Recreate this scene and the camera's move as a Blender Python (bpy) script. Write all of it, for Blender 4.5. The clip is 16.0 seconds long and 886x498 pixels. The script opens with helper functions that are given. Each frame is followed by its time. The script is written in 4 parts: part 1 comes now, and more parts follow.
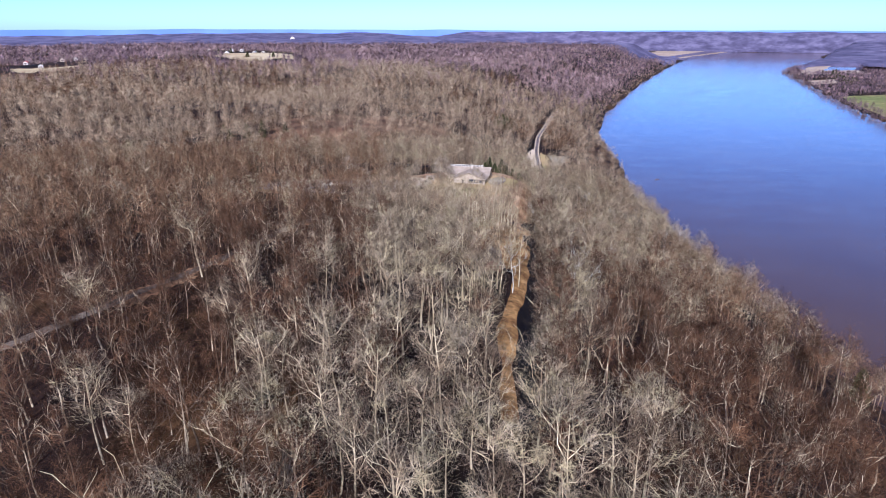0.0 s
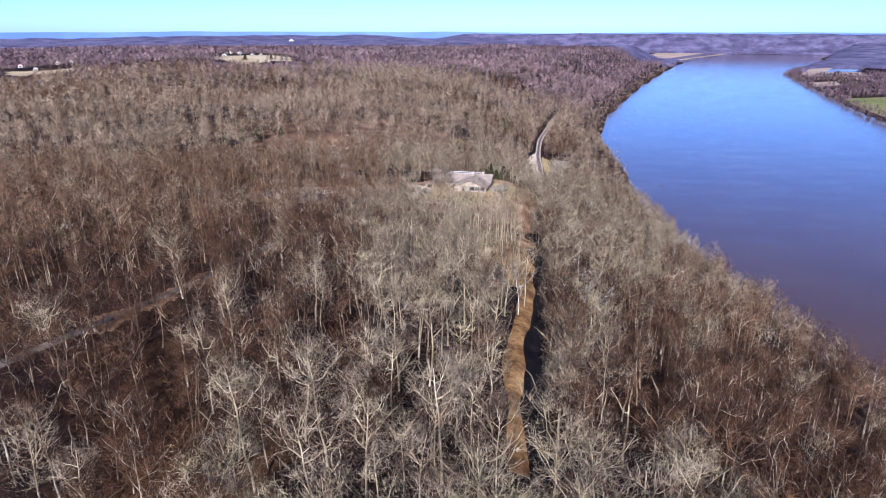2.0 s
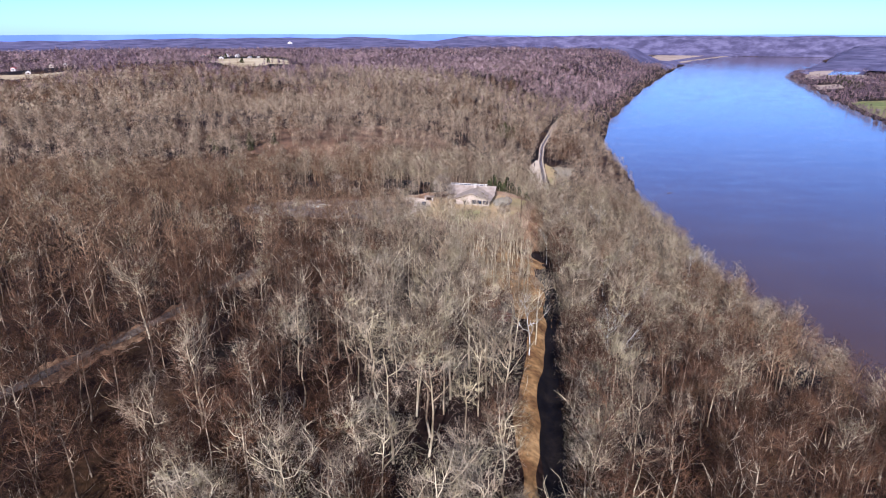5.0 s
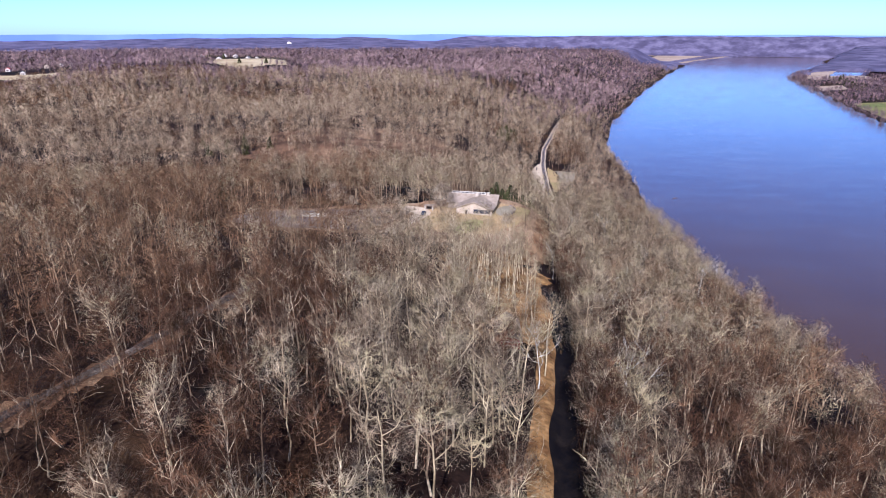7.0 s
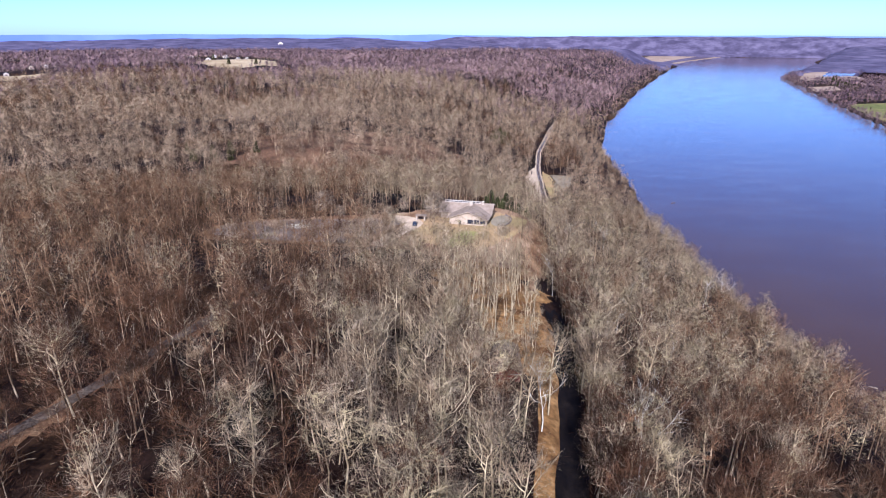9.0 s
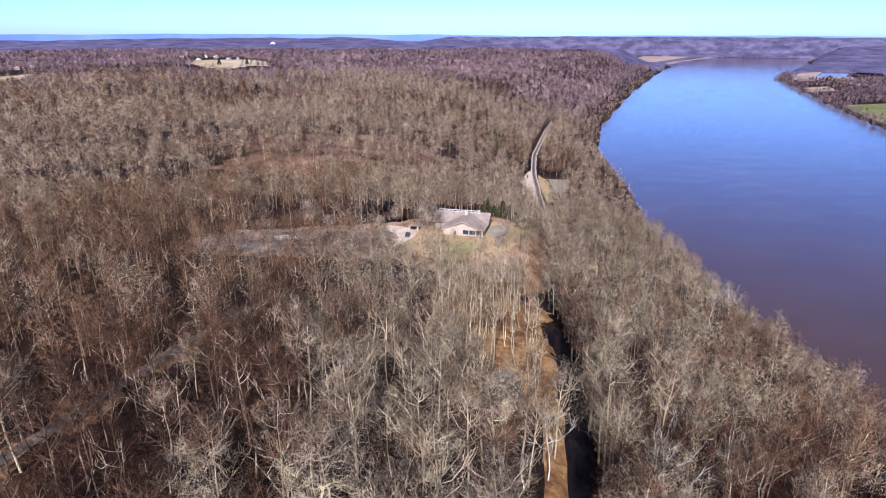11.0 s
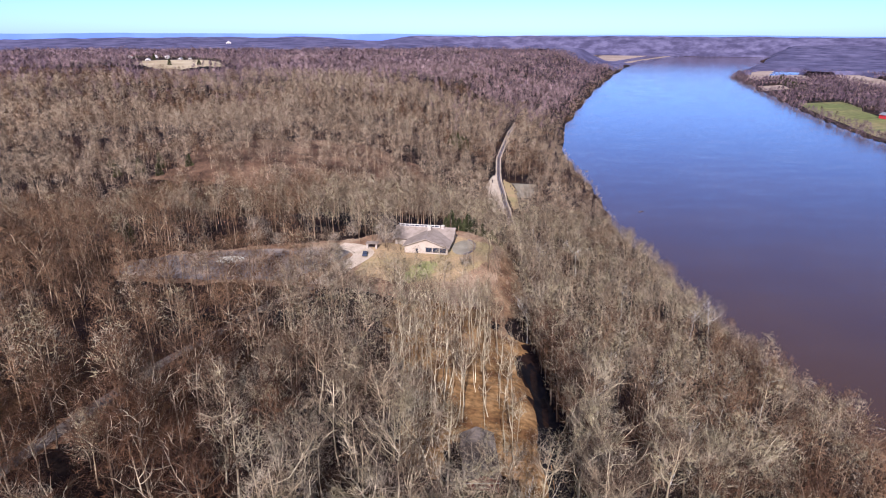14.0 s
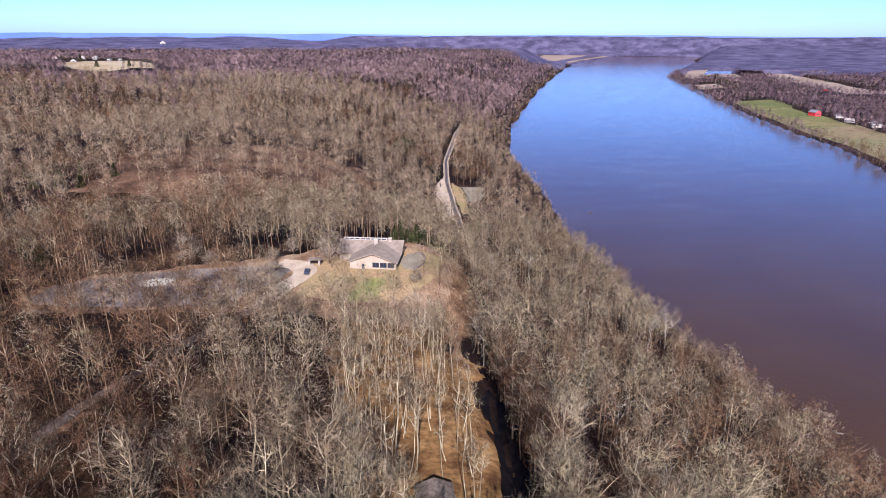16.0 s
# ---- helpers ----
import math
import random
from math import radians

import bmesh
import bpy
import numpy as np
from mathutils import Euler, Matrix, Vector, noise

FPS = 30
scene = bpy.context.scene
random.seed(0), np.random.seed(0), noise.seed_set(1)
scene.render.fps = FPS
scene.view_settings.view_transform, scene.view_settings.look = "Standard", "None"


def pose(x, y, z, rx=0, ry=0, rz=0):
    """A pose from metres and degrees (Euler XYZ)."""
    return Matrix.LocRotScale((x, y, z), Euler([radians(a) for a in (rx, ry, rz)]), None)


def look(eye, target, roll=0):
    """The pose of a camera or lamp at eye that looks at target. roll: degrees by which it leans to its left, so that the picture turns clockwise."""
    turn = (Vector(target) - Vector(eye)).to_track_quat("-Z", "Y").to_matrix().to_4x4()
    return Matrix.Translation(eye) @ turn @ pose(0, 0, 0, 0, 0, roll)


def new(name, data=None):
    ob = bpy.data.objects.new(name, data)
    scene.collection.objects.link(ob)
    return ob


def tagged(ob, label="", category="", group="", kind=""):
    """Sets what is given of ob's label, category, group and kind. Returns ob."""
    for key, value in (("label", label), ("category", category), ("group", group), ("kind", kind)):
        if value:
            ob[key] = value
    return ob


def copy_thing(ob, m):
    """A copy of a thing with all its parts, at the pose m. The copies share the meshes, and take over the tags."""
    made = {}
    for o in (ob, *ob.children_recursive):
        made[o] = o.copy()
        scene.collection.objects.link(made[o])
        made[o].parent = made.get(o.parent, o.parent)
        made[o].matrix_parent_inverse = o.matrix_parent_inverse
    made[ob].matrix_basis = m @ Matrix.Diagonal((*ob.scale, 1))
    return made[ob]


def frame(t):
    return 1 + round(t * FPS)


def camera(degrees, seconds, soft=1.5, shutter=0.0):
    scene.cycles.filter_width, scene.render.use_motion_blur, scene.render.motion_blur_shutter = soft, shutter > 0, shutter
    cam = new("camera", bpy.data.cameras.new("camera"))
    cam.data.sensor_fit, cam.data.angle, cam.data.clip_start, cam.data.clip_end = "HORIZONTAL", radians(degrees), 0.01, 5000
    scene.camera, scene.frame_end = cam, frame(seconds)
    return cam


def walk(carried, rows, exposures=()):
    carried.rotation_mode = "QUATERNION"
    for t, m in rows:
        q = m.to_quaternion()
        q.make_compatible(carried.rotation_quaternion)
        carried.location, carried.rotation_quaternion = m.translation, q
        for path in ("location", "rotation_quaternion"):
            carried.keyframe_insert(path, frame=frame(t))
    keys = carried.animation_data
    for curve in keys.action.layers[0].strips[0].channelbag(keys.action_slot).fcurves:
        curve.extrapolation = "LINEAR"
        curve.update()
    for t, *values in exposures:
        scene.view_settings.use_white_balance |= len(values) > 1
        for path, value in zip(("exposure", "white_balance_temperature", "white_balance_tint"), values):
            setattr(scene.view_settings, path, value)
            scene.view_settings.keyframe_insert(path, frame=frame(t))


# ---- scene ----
cam = camera(71.86, 16.0, 1.1)
PATH = [
    (0, pose(-0.00, 0.00, 77.16, 70.34, -0.06, -0.00)),
    (0.5, pose(-0.08, 3.43, 77.12, 70.37, -0.09, -0.03)),
    (1, pose(-0.12, 6.85, 77.09, 70.42, -0.02, -0.05)),
    (1.5, pose(-0.14, 10.21, 77.07, 70.47, -0.00, -0.06)),
    (2, pose(-0.13, 13.58, 77.05, 70.52, -0.01, -0.06)),
    (2.5, pose(-0.08, 17.01, 77.04, 70.57, -0.03, -0.06)),
    (3, pose(-0.05, 20.42, 77.05, 70.62, -0.00, -0.07)),
    (3.5, pose(-0.15, 23.79, 77.12, 70.64, 0.02, -0.10)),
    (4, pose(-0.26, 27.08, 77.25, 70.67, 0.00, -0.10)),
    (6.5, pose(-0.98, 43.55, 78.38, 70.73, 0.05, -0.17)),
    (7, pose(-1.02, 47.07, 78.53, 70.71, -0.03, -0.16)),
    (7.5, pose(-0.93, 50.73, 78.65, 70.72, -0.03, -0.55)),
    (8, pose(-0.86, 54.46, 78.76, 70.74, -0.03, -0.56)),
    (8.5, pose(-0.78, 58.20, 78.84, 70.74, -0.08, -0.80)),
    (9, pose(-0.68, 61.92, 78.95, 70.74, -0.06, -0.82)),
    (11.5, pose(-0.55, 79.05, 79.68, 70.72, -0.13, -1.50)),
    (12, pose(-0.36, 82.74, 79.77, 70.72, -0.14, -1.51)),
    (12.5, pose(-0.03, 86.53, 79.81, 70.71, -0.12, -1.56)),
    (13, pose(0.44, 90.41, 79.79, 70.69, -0.17, -4.04)),
    (13.5, pose(0.88, 94.32, 79.76, 70.68, -0.12, -4.28)),
    (14, pose(1.40, 97.98, 79.77, 70.67, -0.13, -4.90)),
    (14.5, pose(1.94, 101.41, 79.82, 70.66, -0.22, -9.60)),
    (15, pose(2.44, 104.92, 79.90, 70.64, -0.23, -12.91)),
    (15.5, pose(2.83, 108.55, 79.96, 70.65, -0.21, -12.64)),
    (16, pose(3.19, 112.36, 80.00, 70.68, -0.17, -9.92)),
]
walk(cam, PATH, [(0, 1.55, 4140, 25), (8, 1.55, 4250, 27), (12, 1.5, 4300, 28), (16, 1.42, 4400, 28)])

# ---- sky, sun, exposure ----
SUN_AZ, SUN_EL = radians(189.0), radians(36.0)
world = bpy.data.worlds.new("sky")
scene.world = world
world.use_nodes = True
wn = world.node_tree.nodes
sky = wn.new("ShaderNodeTexSky")
sky.sky_type = "NISHITA"
sky.sun_disc = False
sky.sun_elevation, sky.sun_rotation = SUN_EL, SUN_AZ
sky.altitude, sky.air_density, sky.dust_density, sky.ozone_density = 200, 0.65, 0.55, 0.4
world.node_tree.links.new(sky.outputs["Color"], wn["Background"].inputs["Color"])
wn["Background"].inputs["Strength"].default_value = 0.05
sun_way = Vector((math.sin(SUN_AZ) * math.cos(SUN_EL), math.cos(SUN_AZ) * math.cos(SUN_EL), math.sin(SUN_EL)))
sun_data = bpy.data.lights.new("sun", "SUN")
sun_data.energy, sun_data.angle, sun_data.color = 5.0, radians(0.53), (1.0, 0.86, 0.635)
new("sun", sun_data).matrix_world = look(sun_way * 900, (0, 0, 0))


# ---- materials ----
def shader(name, rough=0.85):
    m = bpy.data.materials.new(name)
    m.use_nodes = True
    n = m.node_tree.nodes
    bsdf = n["Principled BSDF"]
    bsdf.inputs["Roughness"].default_value = rough
    bsdf.inputs["Specular IOR Level"].default_value = 0.06
    return m, n, m.node_tree.links, bsdf


def ramp_of(n, stops):
    r = n.new("ShaderNodeValToRGB")
    e = r.color_ramp.elements
    while len(e) < len(stops):
        e.new(0.5)
    for k, (p, col) in zip(e, stops):
        k.position, k.color = p, (*col, 1)
    return r


def noise_of(n, links, scale, detail=4.0, where="Position"):
    t = n.new("ShaderNodeTexNoise")
    t.inputs["Scale"].default_value, t.inputs["Detail"].default_value = scale, detail
    if where == "Position":
        links.new(n.new("ShaderNodeNewGeometry").outputs["Position"], t.inputs["Vector"])
    else:
        links.new(n.new("ShaderNodeTexCoord").outputs[where], t.inputs["Vector"])
    return t


def speckled(name, stops, scale, scale2=None, amount=0.35, rough=0.9, bump=0.0, where="Position", island=0.0, metal=0.0, detail=5.0):
    """Colour from a coarse noise through stops, broken by a fine noise, with relief."""
    m, n, links, bsdf = shader(name, rough)
    bsdf.inputs["Metallic"].default_value = metal
    a = noise_of(n, links, scale, detail, where)
    r = ramp_of(n, stops)
    links.new(a.outputs["Fac"], r.inputs["Fac"])
    b = noise_of(n, links, scale2 or scale * 9, 4, where)
    hsv = n.new("ShaderNodeHueSaturation")
    mul = n.new("ShaderNodeMapRange")
    mul.inputs["From Min"].default_value, mul.inputs["From Max"].default_value = 0.3, 0.7
    mul.inputs["To Min"].default_value, mul.inputs["To Max"].default_value = 1 - amount, 1 + amount
    links.new(b.outputs["Fac"], mul.inputs["Value"])
    value = mul.outputs["Result"]
    if island:
        geo = n.new("ShaderNodeNewGeometry")
        im = n.new("ShaderNodeMapRange")
        im.inputs["To Min"].default_value, im.inputs["To Max"].default_value = 1 - island, 1 + island
        links.new(geo.outputs["Random Per Island"], im.inputs["Value"])
        mm = n.new("ShaderNodeMath")
        mm.operation = "MULTIPLY"
        links.new(value, mm.inputs[0])
        links.new(im.outputs["Result"], mm.inputs[1])
        value = mm.outputs[0]
    links.new(value, hsv.inputs["Value"])
    links.new(r.outputs["Color"], hsv.inputs["Color"])
    links.new(hsv.outputs["Color"], bsdf.inputs["Base Color"])
    if bump:
        bp = n.new("ShaderNodeBump")
        bp.inputs["Strength"].default_value, bp.inputs["Distance"].default_value = 0.6, bump
        links.new(b.outputs["Fac"], bp.inputs["Height"])
        links.new(bp.outputs["Normal"], bsdf.inputs["Normal"])
    return m


# fallen leaves, made near-black to carry the shade under the trees
LITTER = speckled("shade_dark_litter", [(0.34, (0.006, 0.004, 0.002)), (0.48, (0.013, 0.006, 0.003)), (0.58, (0.025, 0.012, 0.004)), (0.68, (0.045, 0.022, 0.006))], 0.028, 0.8, 0.5, bump=0.3)
GOLD = speckled("dry_grass", [(0.36, (0.082, 0.037, 0.010)), (0.5, (0.154, 0.078, 0.020)), (0.62, (0.240, 0.130, 0.038))], 0.14, 0.9, 0.4, bump=0.2)
BALLAST = speckled("pale_ballast", [(0.35, (0.298, 0.214, 0.118)), (0.65, (0.398, 0.293, 0.169))], 0.2, 2.0, 0.25, bump=0.1)
LAWN = speckled("lawn", [(0.42, (0.270, 0.170, 0.067)), (0.56, (0.243, 0.163, 0.058)), (0.72, (0.200, 0.150, 0.050))], 0.06, 1.5, 0.3, bump=0.1)
BARK = speckled("pale_bark", [(0.36, (0.148, 0.101, 0.045)), (0.5, (0.275, 0.198, 0.094)), (0.62, (0.437, 0.331, 0.168))], 0.17, 1.7, 0.25, island=0.3)
DARKBARK = speckled("dark_bark", [(0.36, (0.055, 0.034, 0.016)), (0.52, (0.120, 0.078, 0.038)), (0.64, (0.380, 0.280, 0.145))], 0.2, 1.7, 0.25, island=0.3)
TWIG = speckled("pale_twigs", [(0.32, (0.100, 0.061, 0.029)), (0.43, (0.195, 0.130, 0.062)), (0.51, (0.261, 0.189, 0.102)), (0.59, (0.285, 0.214, 0.093)), (0.70, (0.142, 0.096, 0.050))], 0.11, 0.4, 0.15, island=0.1, detail=1.2)
# darker copy of umber_twigs, with the near woods' shade put into the colour
SHADETWIG = speckled("shade_dark_twigs", [(0.32, (0.025, 0.010, 0.003)), (0.43, (0.055, 0.025, 0.009)), (0.51, (0.106, 0.050, 0.018)), (0.59, (0.075, 0.036, 0.015)), (0.70, (0.044, 0.022, 0.007))], 0.11, 0.4, 0.15, island=0.12, detail=1.2)
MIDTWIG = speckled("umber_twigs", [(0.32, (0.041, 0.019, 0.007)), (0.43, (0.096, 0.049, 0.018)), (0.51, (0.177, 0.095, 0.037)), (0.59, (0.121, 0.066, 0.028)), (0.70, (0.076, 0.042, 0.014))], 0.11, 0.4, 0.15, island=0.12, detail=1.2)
MIDBARK = speckled("grey_bark", [(0.36, (0.088, 0.052, 0.023)), (0.52, (0.168, 0.108, 0.050)), (0.64, (0.318, 0.223, 0.108))], 0.2, 1.7, 0.25, island=0.3)
BROWNTWIG = speckled("brown_twigs", [(0.32, (0.142, 0.087, 0.042)), (0.44, (0.234, 0.153, 0.075)), (0.54, (0.325, 0.222, 0.117)), (0.62, (0.251, 0.171, 0.081)), (0.72, (0.353, 0.255, 0.136))], 0.1, 0.022, 0.25, island=0.04, detail=1.2)
# the mauve stands in for haze over the far woods
HAZETWIG = speckled("haze_mauve_twigs", [(0.34, (0.134, 0.080, 0.064)), (0.48, (0.216, 0.133, 0.103)), (0.58, (0.284, 0.179, 0.134)), (0.7, (0.185, 0.118, 0.089))], 0.07, 0.012, 0.3, island=0.04, detail=1.2)
# darker stands; their purple cast is haze painted in
HAZEDUSK = speckled("haze_dusky_twigs", [(0.34, (0.079, 0.046, 0.046)), (0.48, (0.117, 0.070, 0.067)), (0.6, (0.154, 0.095, 0.087))], 0.07, 0.012, 0.25, island=0.05, detail=1.2)
CEDAR = speckled("evergreen_needles", [(0.3, (0.026, 0.026, 0.008)), (0.7, (0.072, 0.064, 0.018))], 0.2, 2.0, 0.4, island=0.4)
GRAVEL = speckled("gravel", [(0.35, (0.154, 0.117, 0.065)), (0.65, (0.228, 0.181, 0.103))], 0.15, 3.0, 0.2, bump=0.05)
ASPHALT = speckled("worn_asphalt", [(0.36, (0.105, 0.081, 0.058)), (0.5, (0.168, 0.129, 0.091)), (0.64, (0.261, 0.179, 0.100))], 0.09, 1.6, 0.3, bump=0.03)
CONCRETE = speckled("pale_concrete", [(0.35, (0.321, 0.268, 0.169)), (0.65, (0.398, 0.338, 0.217))], 0.4, 5.0, 0.12)


def water_material():
    m, n, links, bsdf = shader("muddy_water", 0.06)
    bsdf.inputs["IOR"].default_value = 1.47
    # blue tint on the gloss paints the reflected sky bluer than it is
    bsdf.inputs["Specular Tint"].default_value = (0.05, 0.34, 1.0, 1)
    bsdf.inputs["Specular IOR Level"].default_value = 0.5
    a = noise_of(n, links, 0.012, 4)
    r = ramp_of(n, [(0.3, (0.044, 0.0205, 0.0025)), (0.7, (0.055, 0.027, 0.0035))])
    links.new(a.outputs["Fac"], r.inputs["Fac"])
    links.new(r.outputs["Color"], bsdf.inputs["Base Color"])
    geo = n.new("ShaderNodeNewGeometry")
    mp = n.new("ShaderNodeMapping")
    mp.inputs["Scale"].default_value = (0.6, 1.1, 1)
    links.new(geo.outputs["Position"], mp.inputs["Vector"])
    t = n.new("ShaderNodeTexNoise")
    t.inputs["Scale"].default_value, t.inputs["Detail"].default_value = 1.0, 6
    links.new(mp.outputs["Vector"], t.inputs["Vector"])
    # wind streaks: long patches of rougher and calmer water
    mp2 = n.new("ShaderNodeMapping")
    mp2.inputs["Scale"].default_value = (0.02, 0.05, 1)
    mp2.inputs["Rotation"].default_value = (0, 0, 0.3)
    links.new(geo.outputs["Position"], mp2.inputs["Vector"])
    streak = n.new("ShaderNodeTexNoise")
    streak.inputs["Scale"].default_value, streak.inputs["Detail"].default_value = 1.0, 5
    links.new(mp2.outputs["Vector"], streak.inputs["Vector"])
    calm = n.new("ShaderNodeMapRange")
    calm.inputs["From Min"].default_value, calm.inputs["From Max"].default_value = 0.35, 0.68
    calm.inputs["To Min"].default_value, calm.inputs["To Max"].default_value = 0.09, 0.30
    links.new(streak.outputs["Fac"], calm.inputs["Value"])
    bp = n.new("ShaderNodeBump")
    bp.inputs["Distance"].default_value = 0.4
    links.new(calm.outputs["Result"], bp.inputs["Strength"])
    links.new(t.outputs["Fac"], bp.inputs["Height"])
    links.new(bp.outputs["Normal"], bsdf.inputs["Normal"])
    return m


ROADTOP = speckled("dusty_old_asphalt", [(0.36, (0.060, 0.042, 0.025)), (0.5, (0.096, 0.069, 0.042)), (0.64, (0.136, 0.099, 0.062))], 0.2, 1.5, 0.35, bump=0.03)
WATER = water_material()


# ---- the lie of the land ----
def lattice(i, j, seed):
    h = (i.astype(np.int64) * 374761393 + j.astype(np.int64) * 668265263 + seed * 974711) & 0x7FFFFFFF
    h = ((h ^ (h >> 13)) * 1274126177) & 0x7FFFFFFF
    return ((h ^ (h >> 16)) & 0xFFFF) / 65535.0


def vnoise(x, y, size, seed=0):
    """Smooth noise from -1 to 1 with bumps of about that size in metres."""
    u, v = np.asarray(x, float) / size, np.asarray(y, float) / size
    i, j = np.floor(u), np.floor(v)
    a, b = u - i, v - j
    a, b = a * a * (3 - 2 * a), b * b * (3 - 2 * b)
    g = lambda di, dj: lattice(i + di, j + dj, seed)
    return 2 * ((g(0, 0) * (1 - a) + g(1, 0) * a) * (1 - b) + (g(0, 1) * (1 - a) + g(1, 1) * a) * b) - 1


def smooth(lo, hi, v):
    k = np.clip((np.asarray(v, float) - lo) / (hi - lo), 0, 1)
    return k * k * (3 - 2 * k)


RIVER_Z = -48.0
LEFT_Y = [-3000, 0, 240, 300, 360, 404, 470, 520, 606, 737, 800, 1010, 1237, 1600, 2259, 2850, 3297, 4150, 4200, 6000]
LEFT_X = [452, 168, 152, 152, 153, 153, 153, 160, 175, 190, 199, 264, 352, 498, 785, 1060, 1340, 1930, 1450, 1450]
RIGHT_Y = [-3000, 300, 500, 616, 758, 877, 1098, 1465, 1815, 2050, 2378, 3544, 4100, 4650, 6000]
RIGHT_X = [700, 460, 490, 530, 600, 634, 706, 858, 1000, 1100, 1322, 2172, 2700, 3300, 3300]


def left_of(x, y):
    """Metres inland from the near shore."""
    return np.interp(y, LEFT_Y, LEFT_X) + 2.5 * vnoise(y, y * 0, 61, 5) - x


def right_of(x, y):
    """Metres inland from the far shore."""
    return x - np.interp(y, RIGHT_Y, RIGHT_X) - 5 * vnoise(y, y * 0, 45, 6)


def ground(x, y):
    x, y = np.asarray(x, float), np.asarray(y, float)
    s, r = left_of(x, y), right_of(x, y)
    d = np.hypot(x, y)
    # plateau on the near side
    up = np.interp(y, [-200, 0, 150, 215, 262, 300, 360, 430, 620, 850, 1400, 2500, 3600, 4300, 4900],
                   [16, 15, 12, 8, 4, 0.3, 0, -2, 5, 9, 13, 16, 22, 40, 52])
    rough = smooth(370, 520, y) * (1 - 0.65 * smooth(1500, 2800, y)) * (11 * vnoise(x, y, 210, 1) + 6 * vnoise(x, y, 85, 2)) + 0.8 * vnoise(x, y, 45, 3)
    # shallow dip added under the painted shade strip
    cut = np.exp(-(off_line(x, y, SHADE_LINE) / 2.4) ** 2) * -1.9
    ravine = -13 * np.exp(-((y - 455 - 0.25 * x) / 38) ** 2) * smooth(60, -40, x)
    up = up + rough * (1 - 0.97 * smooth(75, 30, np.hypot((x + 25) / 1.9, y - 320))) + ravine
    up = up - rough * 0.85 * np.exp(-(((x + 430) / 240) ** 2 + ((y - 1450) / 260) ** 2))
    up = up + 16 * np.exp(-(((x + 420) / 330) ** 2 + ((y - 1420) / 260) ** 2))
    s = s + np.interp(y, [-3000, 0, 240, 300, 360, 404, 470], [28, 28, 26, 16, 9, 5, 0]) * smooth(0, 45, s)
    k = np.interp(s, [0, 15, 50, 95, 130, 150, 190, 260], [0.0, 0.15, 0.28, 0.44, 0.74, 0.86, 0.97, 1.0])
    bench = np.interp(s, [0, 15, 100, 130, 190, 280], [0.0, 0.17, 0.24, 0.42, 0.85, 1.0])
    k = k + (bench - k) * smooth(390, 480, y)
    low = smooth(2750, 3050, y) * smooth(1500, 600, s - (y - 3000) * 0.25)
    up = up * (1 - low) + -46.2 * low
    near = RIVER_Z + (up - RIVER_Z) * k
    shelf = smooth(56, 25, np.hypot(x - 13, y - 326))
    near = near * (1 - shelf) + cut
    # far plain
    plain = np.interp(r, [0, 25, 60, 110], [-48, -47.2, -45.4, -43.4]) + 1.2 * vnoise(x, y, 120, 8) * smooth(20, 90, r)
    plain = plain + smooth(500, 1500, r) * (26 + 14 * vnoise(x, y, 420, 9)) * (1 - 0.4 * smooth(2500, 4000, d)) + smooth(3400, 4800, d) * 58
    far_shore = smooth(4350, 4500, d) * smooth(-300, 200, x)
    plain_f = np.where(r > 0, plain, RIVER_Z)
    z = np.where(s > 0, near, np.where(r > 0, plain_f, RIVER_Z - np.clip(-0.14 * np.maximum(s, r), 0, 5)))
    z = z + far_shore * (np.maximum(z, -44 + 104 * smooth(4400, 4800, d)) - z)
    return z


def in_poly(x, y, poly):
    inside = np.zeros(np.shape(x), bool)
    for (x1, y1), (x2, y2) in zip(poly, poly[1:] + poly[:1]):
        cross = (y1 > y) != (y2 > y)
        inside ^= cross & (x < (x2 - x1) * (y - y1) / (y2 - y1 + 1e-9) + x1)
    return inside


def off_line(x, y, line):
    """Distance from a polyline."""
    best = np.full(np.shape(x), 1e9)
    for (x1, y1), (x2, y2) in zip(line, line[1:]):
        dx, dy = x2 - x1, y2 - y1
        k = np.clip(((x - x1) * dx + (y - y1) * dy) / (dx * dx + dy * dy), 0, 1)
        best = np.minimum(best, np.hypot(x - x1 - k * dx, y - y1 - k * dy))
    return best


LANE = [(12.5, 95), (13.2, 108), (15.5, 132), (18, 147.5), (21.4, 161), (24, 176), (28, 200), (29.7, 215), (30, 232), (33, 257), (38, 288), (41, 304)]
SHADE_LINE = [(16.2, 95), (18.6, 117), (20.8, 138), (23.2, 149), (26.2, 167), (32, 198), (35, 210), (36.8, 232), (37.4, 246)]
TRACK = [(77, 462), (80.6, 494), (84, 532), (86.6, 550), (89.6, 578), (92.8, 606), (99.5, 645), (107, 688), (123, 752), (148.5, 853), (177.5, 951)]
APRON = [(69, 496), (70.4, 522), (74, 555), (78, 583), (90, 616), (94, 618), (97, 600), (101, 588), (99, 560), (94, 528), (87, 500)]
ROAD = [(-100, 105), (-83, 138), (-75, 158), (-66, 190), (-58, 217), (-53, 233), (-45, 250), (-36, 272), (-23, 293)]
DRIVE = [(-24, 291), (-17.5, 307), (-11.5, 315), (-9.5, 321), (-12.5, 327.5), (-20, 332)]
YARD = [(-98, 318), (-60, 331), (-30, 340), (0, 342), (34, 345), (38, 330), (35, 312), (28, 303), (4, 300), (-12, 299), (-40, 302), (-92, 307)]
BRUSH_BANK = [(34, 312), (31, 284), (36, 270), (46, 288), (50, 316), (46, 334), (40, 342)]
